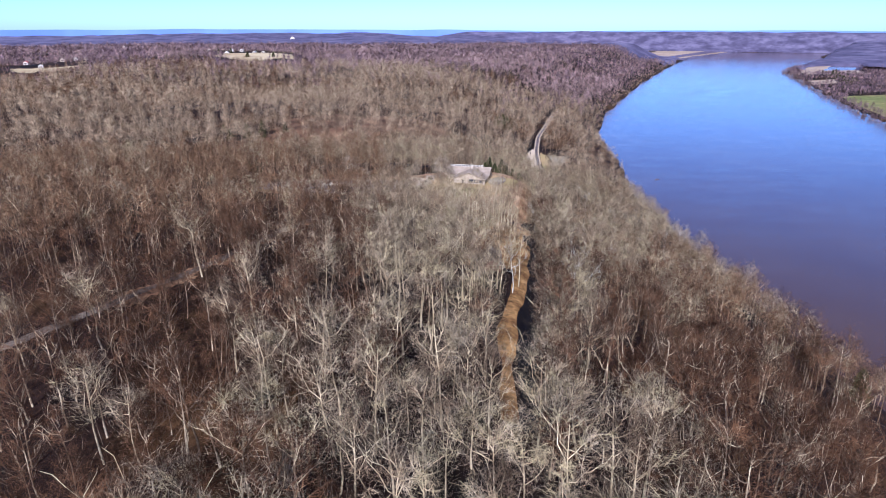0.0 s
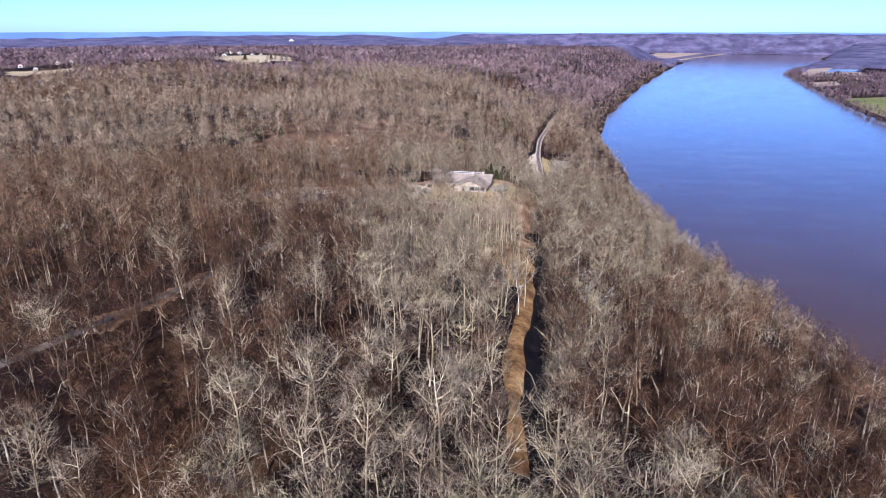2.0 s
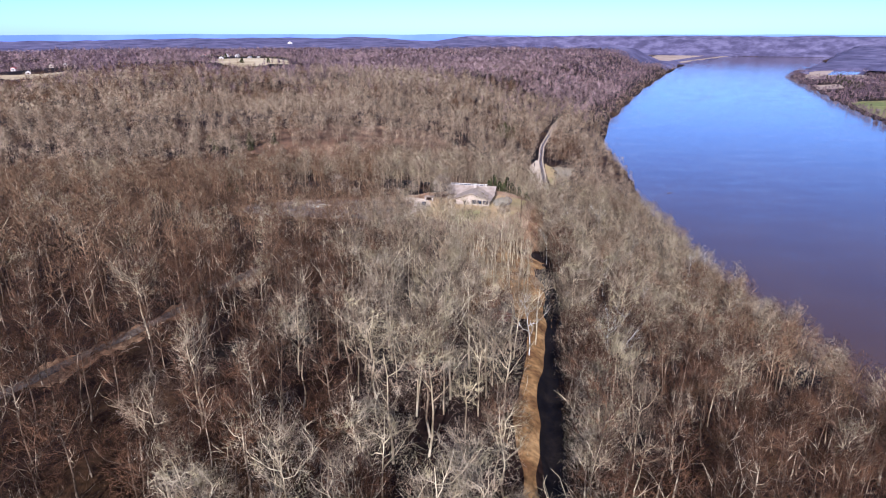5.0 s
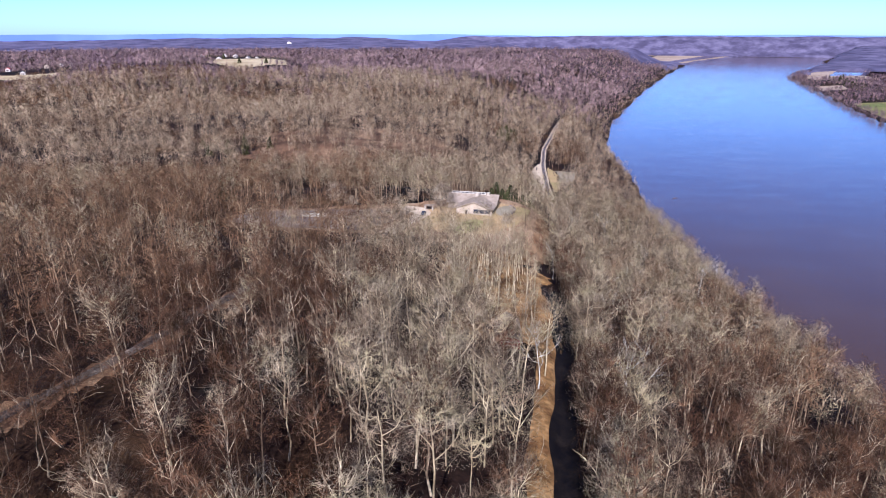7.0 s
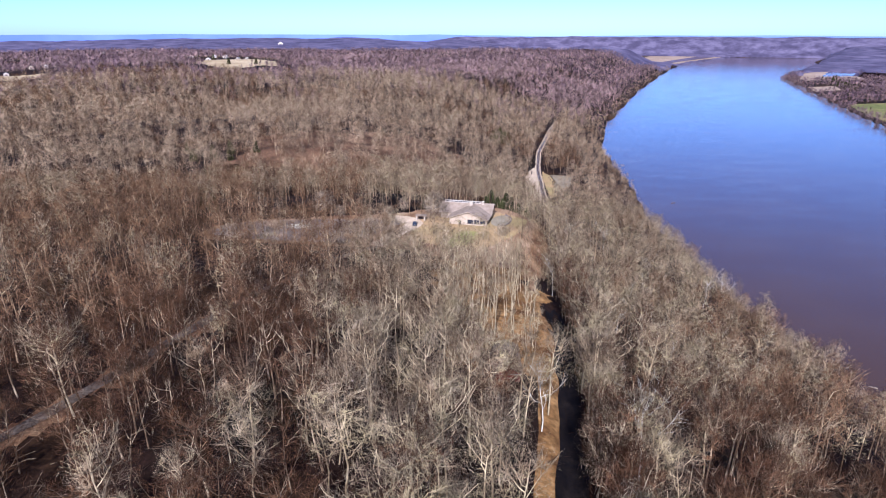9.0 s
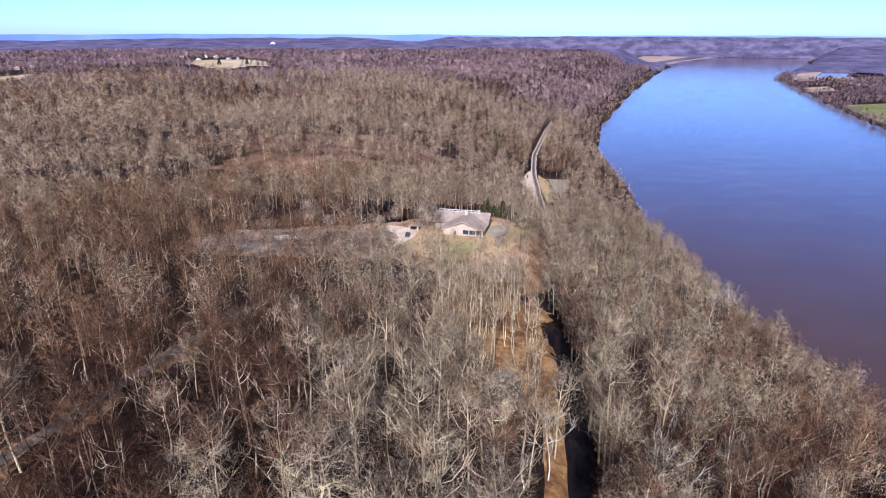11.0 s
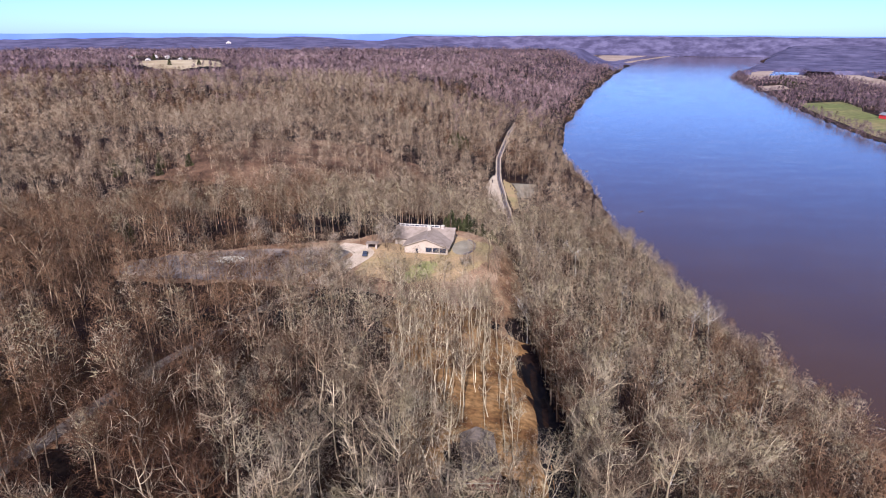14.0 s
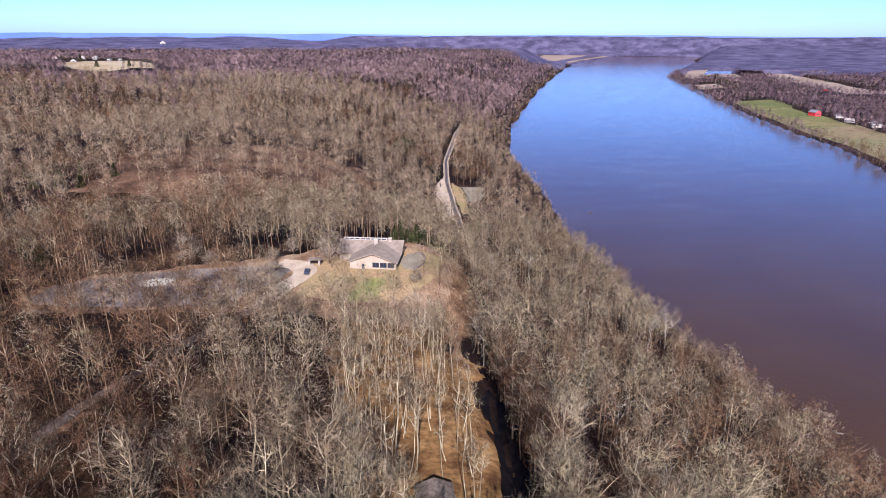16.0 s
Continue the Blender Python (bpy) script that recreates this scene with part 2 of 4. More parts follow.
LOT = [(96, 536), (101, 587), (121, 587), (114, 562), (106, 540)]
HAMLET = [(-660, 1780), (-520, 1800), (-430, 1620), (-480, 1420), (-660, 1400)]
WEST_HAMLET = [(-810, 1080), (-680, 1070), (-670, 1300), (-810, 1310)]
HILL_FIELD = [(-500, 1370), (-372, 1210), (-300, 1330), (-330, 1420), (-430, 1600), (-540, 1640)]
LEFT_FIELD = [(-690, 1020), (-640, 1060), (-640, 1150), (-760, 1110)]
LEAFY_SLOPE = [(-150, 470), (-60, 455), (20, 462), (45, 500), (30, 580), (-40, 600), (-140, 560)]


def strip(name, line, width, mat, lift, label, category, ragged=0.18):
    """A ribbon of ground cover along a line, with ragged edges."""
    pts = []
    for (x1, y1), (x2, y2) in zip(line, line[1:]):
        n = max(1, int(math.hypot(x2 - x1, y2 - y1) / 2))
        pts += [(x1 + (x2 - x1) * i / n, y1 + (y2 - y1) * i / n) for i in range(n)]
    pts = np.array(pts + [line[-1]])
    pts[1:-1] = (pts[:-2] + 2 * pts[1:-1] + pts[2:]) / 4
    t = np.gradient(pts, axis=0)
    t /= np.linalg.norm(t, axis=1)[:, None]
    across = np.linspace(-1, 1, 7)
    w = width / 2 * (1 + ragged * vnoise(pts[:, 0], pts[:, 1], 9, 21))
    x = pts[:, 0, None] + t[:, 1, None] * across * w[:, None]
    y = pts[:, 1, None] - t[:, 0, None] * across * w[:, None]
    return sheet(name, x, y, ground(x, y) + lift, mat, label, category)


def fast_mesh(name, verts, faces, mat, normals=None):
    """A mesh from arrays: verts (n, 3), faces (m, 3) or (m, 4)."""
    k = faces.shape[1]
    me = bpy.data.meshes.new(name)
    me.vertices.add(len(verts))
    me.vertices.foreach_set("co", np.ascontiguousarray(verts, np.float32).ravel())
    me.loops.add(faces.size)
    me.loops.foreach_set("vertex_index", np.ascontiguousarray(faces, np.int32).ravel())
    me.polygons.add(len(faces))
    me.polygons.foreach_set("loop_start", np.arange(0, faces.size, k, dtype=np.int32))
    me.materials.append(mat)
    me.update(calc_edges=True)
    if normals is not None:
        me.polygons.foreach_set("use_smooth", np.ones(len(faces), bool))
        soft = me.attributes.new("custom_normal", "FLOAT_VECTOR", "POINT")
        soft.data.foreach_set("vector", np.ascontiguousarray(normals, np.float32).ravel())
    return me


def grid_faces(ny, nx):
    i = np.arange(ny * nx).reshape(ny, nx)
    return np.stack([i[:-1, :-1], i[:-1, 1:], i[1:, 1:], i[1:, :-1]], -1).reshape(-1, 4)


def sheet(name, x, y, z, mat, label, category, kind="structure", keep=None):
    f = grid_faces(*x.shape)
    if keep is not None:
        f = f[keep.ravel()[f].all(axis=1)]
    me = fast_mesh(name, np.stack([x, y, z], -1).reshape(-1, 3), f, mat)
    me.polygons.foreach_set("use_smooth", np.ones(len(me.polygons), bool))
    return tagged(new(name, me), label, category, kind=kind)


def patch(name, poly, step, mat, lift, label, category, ragged=1.5):
    """Ground cover inside an outline."""
    a = np.array(poly, float)
    gx, gy = np.arange(a[:, 0].min() - step, a[:, 0].max() + step, step), np.arange(a[:, 1].min() - step, a[:, 1].max() + step, step)
    x, y = np.meshgrid(gx, gy)
    keep = in_poly(x + ragged * (vnoise(x, y, 7, 31) + 0.4 * vnoise(x, y, 2.2, 33)), y + ragged * (vnoise(x, y, 7, 32) + 0.4 * vnoise(x, y, 2.2, 34)), poly)
    return sheet(name, x, y, ground(x, y) + lift, mat, label, category, keep=keep)


# one sheet of ground to the horizon, rings round the flight
rings = np.concatenate([[0.5], 6 * 1.02 ** np.arange(0, 500)])
rings = np.append(rings[rings < 4880], 4880)
turns = np.radians(np.concatenate([np.arange(-62, 62, 0.8), np.arange(62, 298.1, 4)]))
rr, aa = np.meshgrid(rings, turns, indexing="ij")
gx, gy = rr * np.sin(aa), 60 + rr * np.cos(aa)
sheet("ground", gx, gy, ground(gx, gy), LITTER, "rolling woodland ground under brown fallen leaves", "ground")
wx, wy = np.meshgrid(np.linspace(60, 4200, 60), np.linspace(-800, 4700, 80))
sheet("water", wx, wy, np.full(wx.shape, RIVER_Z), WATER, "wide muddy river with blue tinted into its sky reflection", "river")

REDSOIL = speckled("red_brown_brush_soil", [(0.36, (0.075, 0.035, 0.014)), (0.5, (0.130, 0.068, 0.026)), (0.64, (0.210, 0.122, 0.050))], 0.15, 1.4, 0.4, bump=0.2)
patch("sunny_slope", [(4, 186), (14, 196), (31, 184), (35, 262), (42, 300), (24, 296), (4, 292), (-2, 250)], 1.0, GOLD, 0.16, "golden dry grass on an open wooded slope", "grass", 6)
patch("bare_bank", BRUSH_BANK, 1.2, REDSOIL, 0.2, "red-brown dry brush bank beside the lodge", "bank", 4)
strip("brush_track", LANE[9:], 3.0, REDSOIL, 0.26, "red-brown brushy end of the cleared lane", "trail", 0.5)
strip("trail", LANE[:10], 3.8, GOLD, 0.25, "narrow cleared lane of golden dry grass through the woods", "trail", 0.75)
# tree shade beside the lane, painted as a black ground strip
SHADEBLACK = speckled("painted_black_shade", [(0.36, (0.003, 0.002, 0.002)), (0.64, (0.009, 0.006, 0.004))], 0.3, 2.0, 0.4, 0.8)
strip("ditch", SHADE_LINE, 5.0, SHADEBLACK, 0.2, "black strip of painted tree shade along the grassy lane", "ditch", 0.55)
patch("road_verge", [(-86, 140), (-70, 190), (-56, 232), (-48, 236), (-50, 224), (-61, 188), (-70, 160), (-78, 136)], 1.5, REDSOIL, 0.12, "red-brown leafy verge along the access road", "verge", 2.5)
strip("road", ROAD, 3.2, ROADTOP, 0.25, "narrow grey access road through bare woods", "road")
strip("driveway", DRIVE, 8.0, BALLAST, 0.42, "pale curving gravel driveway beside the lodge", "driveway")
strip("farm_lane", [(803, 930), (780, 852), (759, 775), (735, 700)], 5, BALLAST, 0.9, "pale farm lane across the dry pasture", "lane")
patch("ballast_apron", [(69, 496), (70.4, 522), (74, 555), (78, 583), (90, 616), (93, 614), (90, 580), (84, 530), (79, 494)], 1.0, BALLAST, 0.75, "wide pale ballast shoulder beside the railway", "railway", 1.2)
patch("dry_verge", [(84, 500), (90, 508), (97, 538), (101, 586), (96, 604), (92, 580), (87, 530)], 1.0, LAWN, 0.85, "strip of tan dry grass beside the railway", "grass", 1.2)
strip("railway_bed", TRACK, 4.8, BALLAST, 0.95, "pale ballast bed of a railway along the river", "railway")
EARTH = speckled("bare_tan_earth", [(0.36, (0.132, 0.070, 0.030)), (0.5, (0.202, 0.118, 0.053)), (0.64, (0.255, 0.165, 0.082))], 0.08, 1.2, 0.35, bump=0.1)
patch("yard", [(-100, 314), (-98, 322), (-62, 333), (-30, 342), (0, 345), (36, 348), (46, 332), (40, 296), (28, 279), (4, 280), (-14, 286), (-45, 292), (-92, 298)], 0.9, EARTH, 0.2, "tan bare earth and dry grass round the lodge", "yard", 3)
patch("lawn", [(-14, 300), (-4, 333), (30, 338), (41, 330), (37, 308), (22, 293), (4, 292)], 0.6, LAWN, 0.27, "dry winter lawn with a green patch below the lodge", "lawn")
patch("parking_area", [(-95, 307), (-94, 322), (-60, 330), (-30, 334), (-14, 325), (-22, 310), (-36, 297), (-78, 300)], 0.6, ASPHALT, 0.34, "worn grey asphalt parking area beside the woods", "parking area")
patch("gravel_lot", LOT, 0.8, GRAVEL, 0.8, "grey gravel lot beside the railway", "parking area")
TANFIELD = speckled("pale_tan_grass", [(0.36, (0.237, 0.162, 0.070)), (0.5, (0.296, 0.212, 0.098)), (0.64, (0.340, 0.252, 0.126))], 0.02, 0.2, 0.2)
patch("hill_field", HILL_FIELD, 8, TANFIELD, 1.0, "tan grass field on a far hill", "field", 6)
patch("leafy_slope", LEAFY_SLOPE, 3, speckled("red_brown_leaves", [(0.36, (0.050, 0.026, 0.012)), (0.5, (0.095, 0.050, 0.022)), (0.64, (0.150, 0.084, 0.038))], 0.05, 0.6, 0.4, bump=0.2), 0.9, "sunny slope covered with red-brown fallen leaves", "ground", 8)
patch("far_meadow", LEFT_FIELD, 8, TANFIELD, 1.0, "pale tan meadow by far houses", "field", 4)


# ---- bare trees ----
def tube(path, radii, sides, out_v, out_f, at):
    p = np.array(path, float)
    n = len(p)
    for i in range(n):
        t = p[min(i + 1, n - 1)] - p[max(i - 1, 0)]
        t = t / (np.linalg.norm(t) + 1e-9)
        a = np.cross(t, (0.31, 0.95, 0.05))
        a /= np.linalg.norm(a) + 1e-9
        b = np.cross(t, a)
        for k in range(sides):
            q = 2 * math.pi * k / sides
            out_v.append(p[i] + radii[i] * (a * math.cos(q) + b * math.sin(q)))
    for i in range(n - 1):
        for k in range(sides):
            v0, v1 = at + i * sides + k, at + i * sides + (k + 1) % sides
            out_f.append((v0, v1, v1 + sides))
            out_f.append((v0, v1 + sides, v0 + sides))
    return at + n * sides


def rounded(tv, tf, cv, cf, height, crown, rng):
    """The tree's arrays, and for its crown soft normals that point out of the crown's middle."""
    tv, tf, cv, cf = np.array(tv, float), np.array(tf, int), np.array(cv, float), np.array(cf, int)
    tri = cv[cf]
    mid = tri.mean(axis=1)
    out = np.stack([mid[:, 0] / crown, mid[:, 1] / crown, (mid[:, 2] - 0.55 * height) / (0.45 * height) + 0.25], 1)
    out = out / np.linalg.norm(out, axis=1)[:, None] + rng.normal(0, 0.07, out.shape)
    out /= np.linalg.norm(out, axis=1)[:, None]
    face = np.cross(tri[:, 1] - tri[:, 0], tri[:, 2] - tri[:, 0])
    turned = (face * out).sum(axis=1) < 0
    cf[turned] = cf[turned][:, ::-1]
    return tv, tf, cv, cf, np.repeat(out, 3, axis=0)


def wander(rng, a, b, n, sway):
    """A crooked way from a to b with n points."""
    u = np.linspace(0, 1, n)[:, None]
    off = np.cumsum(rng.normal(0, sway, (n, 3)), axis=0)
    off = off - off[0] - u * (off[-1] - off[0])
    return a + (b - a) * u + off


def along(path, w):
    w = min(w * (len(path) - 1), len(path) - 1.001)
    k = int(w)
    return path[k] + (path[k + 1] - path[k]) * (w - k)


def blade(cv, cf, p, q, width, rng):
    """One thin tapering twig from p to q."""
    side = np.cross(q - p, rng.normal(0, 1, 3))
    side *= width / 2 / (np.linalg.norm(side) + 1e-9)
    k = len(cv)
    cv += [p - side, p + side, q]
    cf.append((k, k + 1, k + 2))


def twig_cloud(rng, height, crown, n, width, long, cv, cf, loose=0.5, low=0.63):
    """Loose twigs all through a round crown, thickest towards its outside."""
    for i in range(n):
        q, w, v = rng.uniform(0, 6.283), rng.uniform(0, 1) ** 0.4, rng.uniform(-0.6, 1)
        w *= math.sqrt(max(0.05, 1 - v * v))
        uneven = 1 + 0.13 * math.sin(3 * q + 2 * v + height) + 0.08 * math.sin(5 * q - 4 * v)
        tip = np.array([crown * w * uneven * math.cos(q), crown * w * uneven * math.sin(q), height * (low + (1 - low) * v * uneven * rng.uniform(0.9, 1.02))])
        e = np.array([w * math.cos(q), w * math.sin(q), 0.55]) + rng.normal(0, loose, 3)
        e /= np.linalg.norm(e)
        blade(cv, cf, tip - e * long * rng.uniform(0.6, 1.3), tip, width, rng)


def bare_tree(rng, height, crown, limbs, subs, fine, twigs, twig_len, twig_w, haze=0, sides=5, girth=0.018, fork_at=(0.3, 0.5)):
    """Arrays of a leafless tree: a trunk that forks into crooked rising limbs, their branches, and a crown of fine twigs."""
    tv, tf, cv, cf = [], [], [], []
    fork = height * rng.uniform(*fork_at)
    lead = height * rng.uniform(0.72, 0.9)
    lean = rng.normal(0, 0.05 * height, 2)
    trunk = wander(rng, np.zeros(3), np.array([lean[0], lean[1], lead]), 6, 0.014 * height)
    zs = np.linspace(0, 1, 6)
    r0 = girth * height * rng.uniform(0.5, 0.72)
    at = tube(trunk, r0 * (1 - 0.82 * zs), sides, tv, tf, 0)
    for i in range(limbs):
        u = fork / lead + (1 - fork / lead) * (i / limbs) ** 0.9 * rng.uniform(0.8, 1.0)
        base = along(trunk, u)
        q = i * 2.4 + rng.uniform(-0.7, 0.7)
        reach = crown * rng.uniform(0.6, 1.1) * (1 - 0.4 * (u - fork / lead))
        top = min(height * rng.uniform(0.8, 1.02), base[2] + reach * rng.uniform(0.75, 1.9))
        tip = np.array([base[0] + reach * math.cos(q), base[1] + reach * math.sin(q), top])
        path = wander(rng, base, tip, 6, 0.075 * reach)
        path[1:5, 2] -= np.array([0.06, 0.1, 0.09, 0.05]) * (top - base[2])
        long = np.linalg.norm(tip - base)
        way = (tip - base) / long
        rl = max(0.085, r0 * (1 - 0.8 * u) * 0.62)
        at = tube(path, rl * np.array([1, 0.85, 0.68, 0.5, 0.32, 0.12]), 3, tv, tf, at)
        for j in range(subs):
            b0 = along(path, rng.uniform(0.2, 1.0))
            out = b0 - np.array([0, 0, fork * 0.85])
            d = way * 0.35 + out / np.linalg.norm(out) * 0.5 + rng.normal(0, 0.36, 3)
            d[2] = abs(d[2]) * 0.8 + 0.1
            d /= np.linalg.norm(d)
            sl = long * rng.uniform(0.26, 0.52)
            b1 = b0 + d * sl
            b1[2] = min(b1[2], height * 1.04)
            mid = (b0 + b1) / 2 + rng.normal(0, 0.1 * sl, 3)
            at = tube([b0, mid, b1], [max(0.038, rl * 0.4), 0.03, 0.012], 3, tv, tf, at)
            for k in range(fine):
                w = rng.uniform(0.15, 1.0)
                c0 = b0 + (mid - b0) * 2 * w if w < 0.5 else mid + (b1 - mid) * (2 * w - 1)
                g = d + rng.normal(0, 0.55, 3)
                g[2] = g[2] * 0.9 + 0.12
                g /= np.linalg.norm(g)
                c1 = c0 + g * sl * rng.uniform(0.3, 0.65)
                blade(cv, cf, c0, c1, twig_w * 1.5, rng)
                for _ in range(twigs):
                    e = g + rng.normal(0, 0.6, 3)
                    e[2] = e[2] * 0.9 + 0.1
                    e /= np.linalg.norm(e)
                    p0 = c0 + (c1 - c0) * rng.uniform(0.1, 1.0)
                    blade(cv, cf, p0, p0 + e * twig_len * rng.uniform(0.4, 1.2), twig_w, rng)
    twig_cloud(rng, height, crown, haze, twig_w, twig_len * 1.05, cv, cf, 0.6, 0.64)
    # the crown keeps to a round outline
    c = np.array(cv).reshape(-1, 3, 3)
    heart = np.array([0, 0, 0.66 * height])
    u = (c[:, 2] - heart) / np.array([crown * 1.1, crown * 1.1, 0.37 * height])
    over = np.maximum(1, np.linalg.norm(u, axis=1) / rng.uniform(0.85, 1.12, len(u)))[:, None]
    c = (c + (heart + (c[:, 2] - heart) / over - c[:, 2])[:, None]).reshape(-1, 3)
    return rounded(tv, tf, c, cf, height, crown, rng)


rng = np.random.default_rng(7)
NEAR_KINDS = [bare_tree(rng, h, c, l, 5, 4, 4, 1.4, 0.047, 800, girth=0.015) for h, c, l in
              ((21, 4.8, 7), (23, 5.2, 8), (19, 5.0, 7), (22, 4.3, 6), (17, 4.9, 7), (24, 4.6, 7), (20, 5.8, 8), (18, 4.4, 6))]


def middle_tree(rng, height, crown, n, width, long):
    """A slender trunk, rising limbs and a hazy round crown."""
    tv, tf, cv, cf = [], [], [], []
    bend = rng.normal(0, 0.25, 4)
    trunk = np.array([(0, 0, 0), (bend[0], bend[1], height * 0.4), (bend[2] * 2, bend[3] * 2, height * 0.85)])
    at = tube(trunk, [0.2, 0.14, 0.04], 3, tv, tf, 0)
    for i in range(7):
        u = rng.uniform(0.42, 0.75)
        base = np.array([np.interp(u * height, trunk[:, 2], trunk[:, k]) for k in range(3)])
        q = i * 2.4 + rng.uniform(-0.5, 0.5)
        reach = crown * rng.uniform(0.55, 0.95)
        tip = np.array([reach * math.cos(q), reach * math.sin(q), min(height * 0.97, base[2] + reach * rng.uniform(0.7, 1.7))])
        mid = base + (tip - base) * 0.5 + rng.normal(0, 0.1 * reach, 3)
        at = tube([base, mid, tip], [0.085, 0.06, 0.02], 3, tv, tf, at)
        for j in range(2):
            d = (tip - base) / np.linalg.norm(tip - base) + rng.normal(0, 0.45, 3)
            b0 = base + (tip - base) * rng.uniform(0.4, 0.8)
            b1 = b0 + d * reach * 0.3
            side = np.cross(d, rng.normal(0, 1, 3))
            side *= 0.05 / (np.linalg.norm(side) + 1e-9)
            tv += [b0 - side, b0 + side, b1]
            tf.append((at, at + 1, at + 2))
            at += 3
    twig_cloud(rng, height, crown, n, width, long, cv, cf, 0.6)
    return rounded(tv, tf, cv, cf, height, crown, rng)


def far_tree(rng, height, crown, n, width, long):
    """A trunk of two blades and a round haze of twigs, for woods too far off to count."""
    tv = [(-0.16, 0, 0), (0.16, 0, 0), (0, 0, height * 0.8), (0, -0.16, 0), (0, 0.16, 0), (0.2, 0, height * 0.78)]
    tf = [(0, 1, 2), (3, 4, 5)]
    cv, cf = [], []
    twig_cloud(rng, height, crown, n, width, long, cv, cf, 0.3)
    return rounded(tv, tf, cv, cf, height, crown, rng)


MID_SIZES = ((20, 5.0), (22, 5.4), (18, 5.3), (23, 4.6), (17, 5.0), (20, 6.0))
MID_KINDS = [middle_tree(rng, h, c, 560, 0.105, 1.45) for h, c in MID_SIZES]
BACK_KINDS = [middle_tree(rng, h, c, 310, 0.13, 1.7) for h, c in MID_SIZES]
FAR_KINDS = [far_tree(rng, h, c, 210, 0.17, 2.3) for h, c in ((20, 5.4), (22, 5.8), (18, 5.6), (21, 5.0), (16, 5.6), (19, 6.2))]
FARTHER_KINDS = [far_tree(rng, h, c, 92, 0.30, 3.0) for h, c in ((20, 5.4), (22, 5.8), (18, 5.6), (21, 5.0), (16, 5.6), (19, 6.2))]
REMOTE_KINDS = [far_tree(rng, h, c, 34, 0.62, 4.2) for h, c in ((18, 5.0), (20, 5.4), (16, 5.2), (19, 4.8))]
FARTHEST_KINDS = [far_tree(rng, h, c, 10, 1.3, 6.5) for h, c in ((18, 6.4), (20, 6.8), (16, 6.4), (19, 6.0))]
SHORE_KINDS = [far_tree(rng, h, c, 110, 0.13, 1.3) for h, c in ((7, 3.4), (9, 3.8), (14, 4.6), (5, 2.8), (6, 3.6))]


def forested(x, y):
    """How thick the woods stand, 0 to 1."""
    s, r = left_of(x, y), right_of(x, y)
    near = (s > 0.8).astype(float)
    near *= (off_line(x, y, LANE) > 3.4 + 1.3 * vnoise(x, y, 13, 43)) & (off_line(x, y, SHADE_LINE) > 2.7) & ~in_poly(x, y, APRON) & (off_line(x, y, TRACK) > 5.5 + 2.0 * smooth(560, 500, y)) & (off_line(x, y, ROAD) > 0.9 + 0.7 * vnoise(x, y, 11, 44))
    near *= ~in_poly(x, y, YARD) & ~in_poly(x, y, LOT) & ~in_poly(x, y, HILL_FIELD) & ~in_poly(x, y, LEFT_FIELD)
    near *= 1 - 0.9 * (in_poly(x, y, HAMLET) | in_poly(x, y, WEST_HAMLET))
    near *= 1 - 0.8 * in_poly(x, y, BRUSH_BANK)
    near *= 1 - 0.25 * in_poly(x, y, LEAFY_SLOPE)
    near *= 1 - 0.72 * ((x > 4 + 7 * vnoise(x, y, 16, 45)) & (x < 33) & (y > 188 + 5 * vnoise(x, y, 9, 46)) & (y < 256 + 5 * vnoise(x, y, 8, 47)))
    near *= ~((np.abs(x - 16.2) < 6) & (y > 171) & (y < 202))
    near *= ~((y > 2900) & (s < 700) & (s > 25))
    far = (r > 2).astype(float)
    far *= ~((r > 24) & (r < 108 + 12 * vnoise(x, y, 60, 41)) & (y > 560) & (y < 1260))
    far *= ~((r > 330) & (r < 440 + 25 * vnoise(x, y, 90, 42)) & (y > 1340) & (y < 2060))
    far *= ~((r > 50) & (r < 240) & (y > 1890) & (y < 2320))
    far *= ~((r > 20) & (r < 90) & (y > 1550) & (y < 1680))
    return np.where(s > 0, near, far)


def scatter(step, lo, hi):
    """Jittered places of trees between two distances from the flight, inside the wedge that it looks over."""
    n = int(hi * 1.35 / step)
    ix, iy = np.meshgrid(np.arange(-n, n + 1), np.arange(-2, int((hi + 70) / step) + 1))
    x = (ix + 0.5 * (iy % 2) + rng.uniform(-0.38, 0.38, ix.shape)) * step
    y = (iy + rng.uniform(-0.38, 0.38, ix.shape)) * step
    x, y = x.ravel(), y.ravel()
    d = np.hypot(x, np.maximum(0, y - 60)) * (1 + 0.05 * vnoise(x, y, 37, 88))
    wedge = (np.degrees(np.arctan2(np.abs(x), y + 12)) < 38) | ((x > 0) & (np.degrees(np.arctan2(x, np.maximum(y - 70, 1))) < 50))
    ok = (d >= lo) & (d < hi) & wedge & (y > 44)
    x, y = x[ok], y[ok]
    ok = rng.uniform(0, 1, len(x)) < forested(x, y) * (0.92 + 0.4 * vnoise(x, y, 21, 55))
    return x[ok], y[ok]


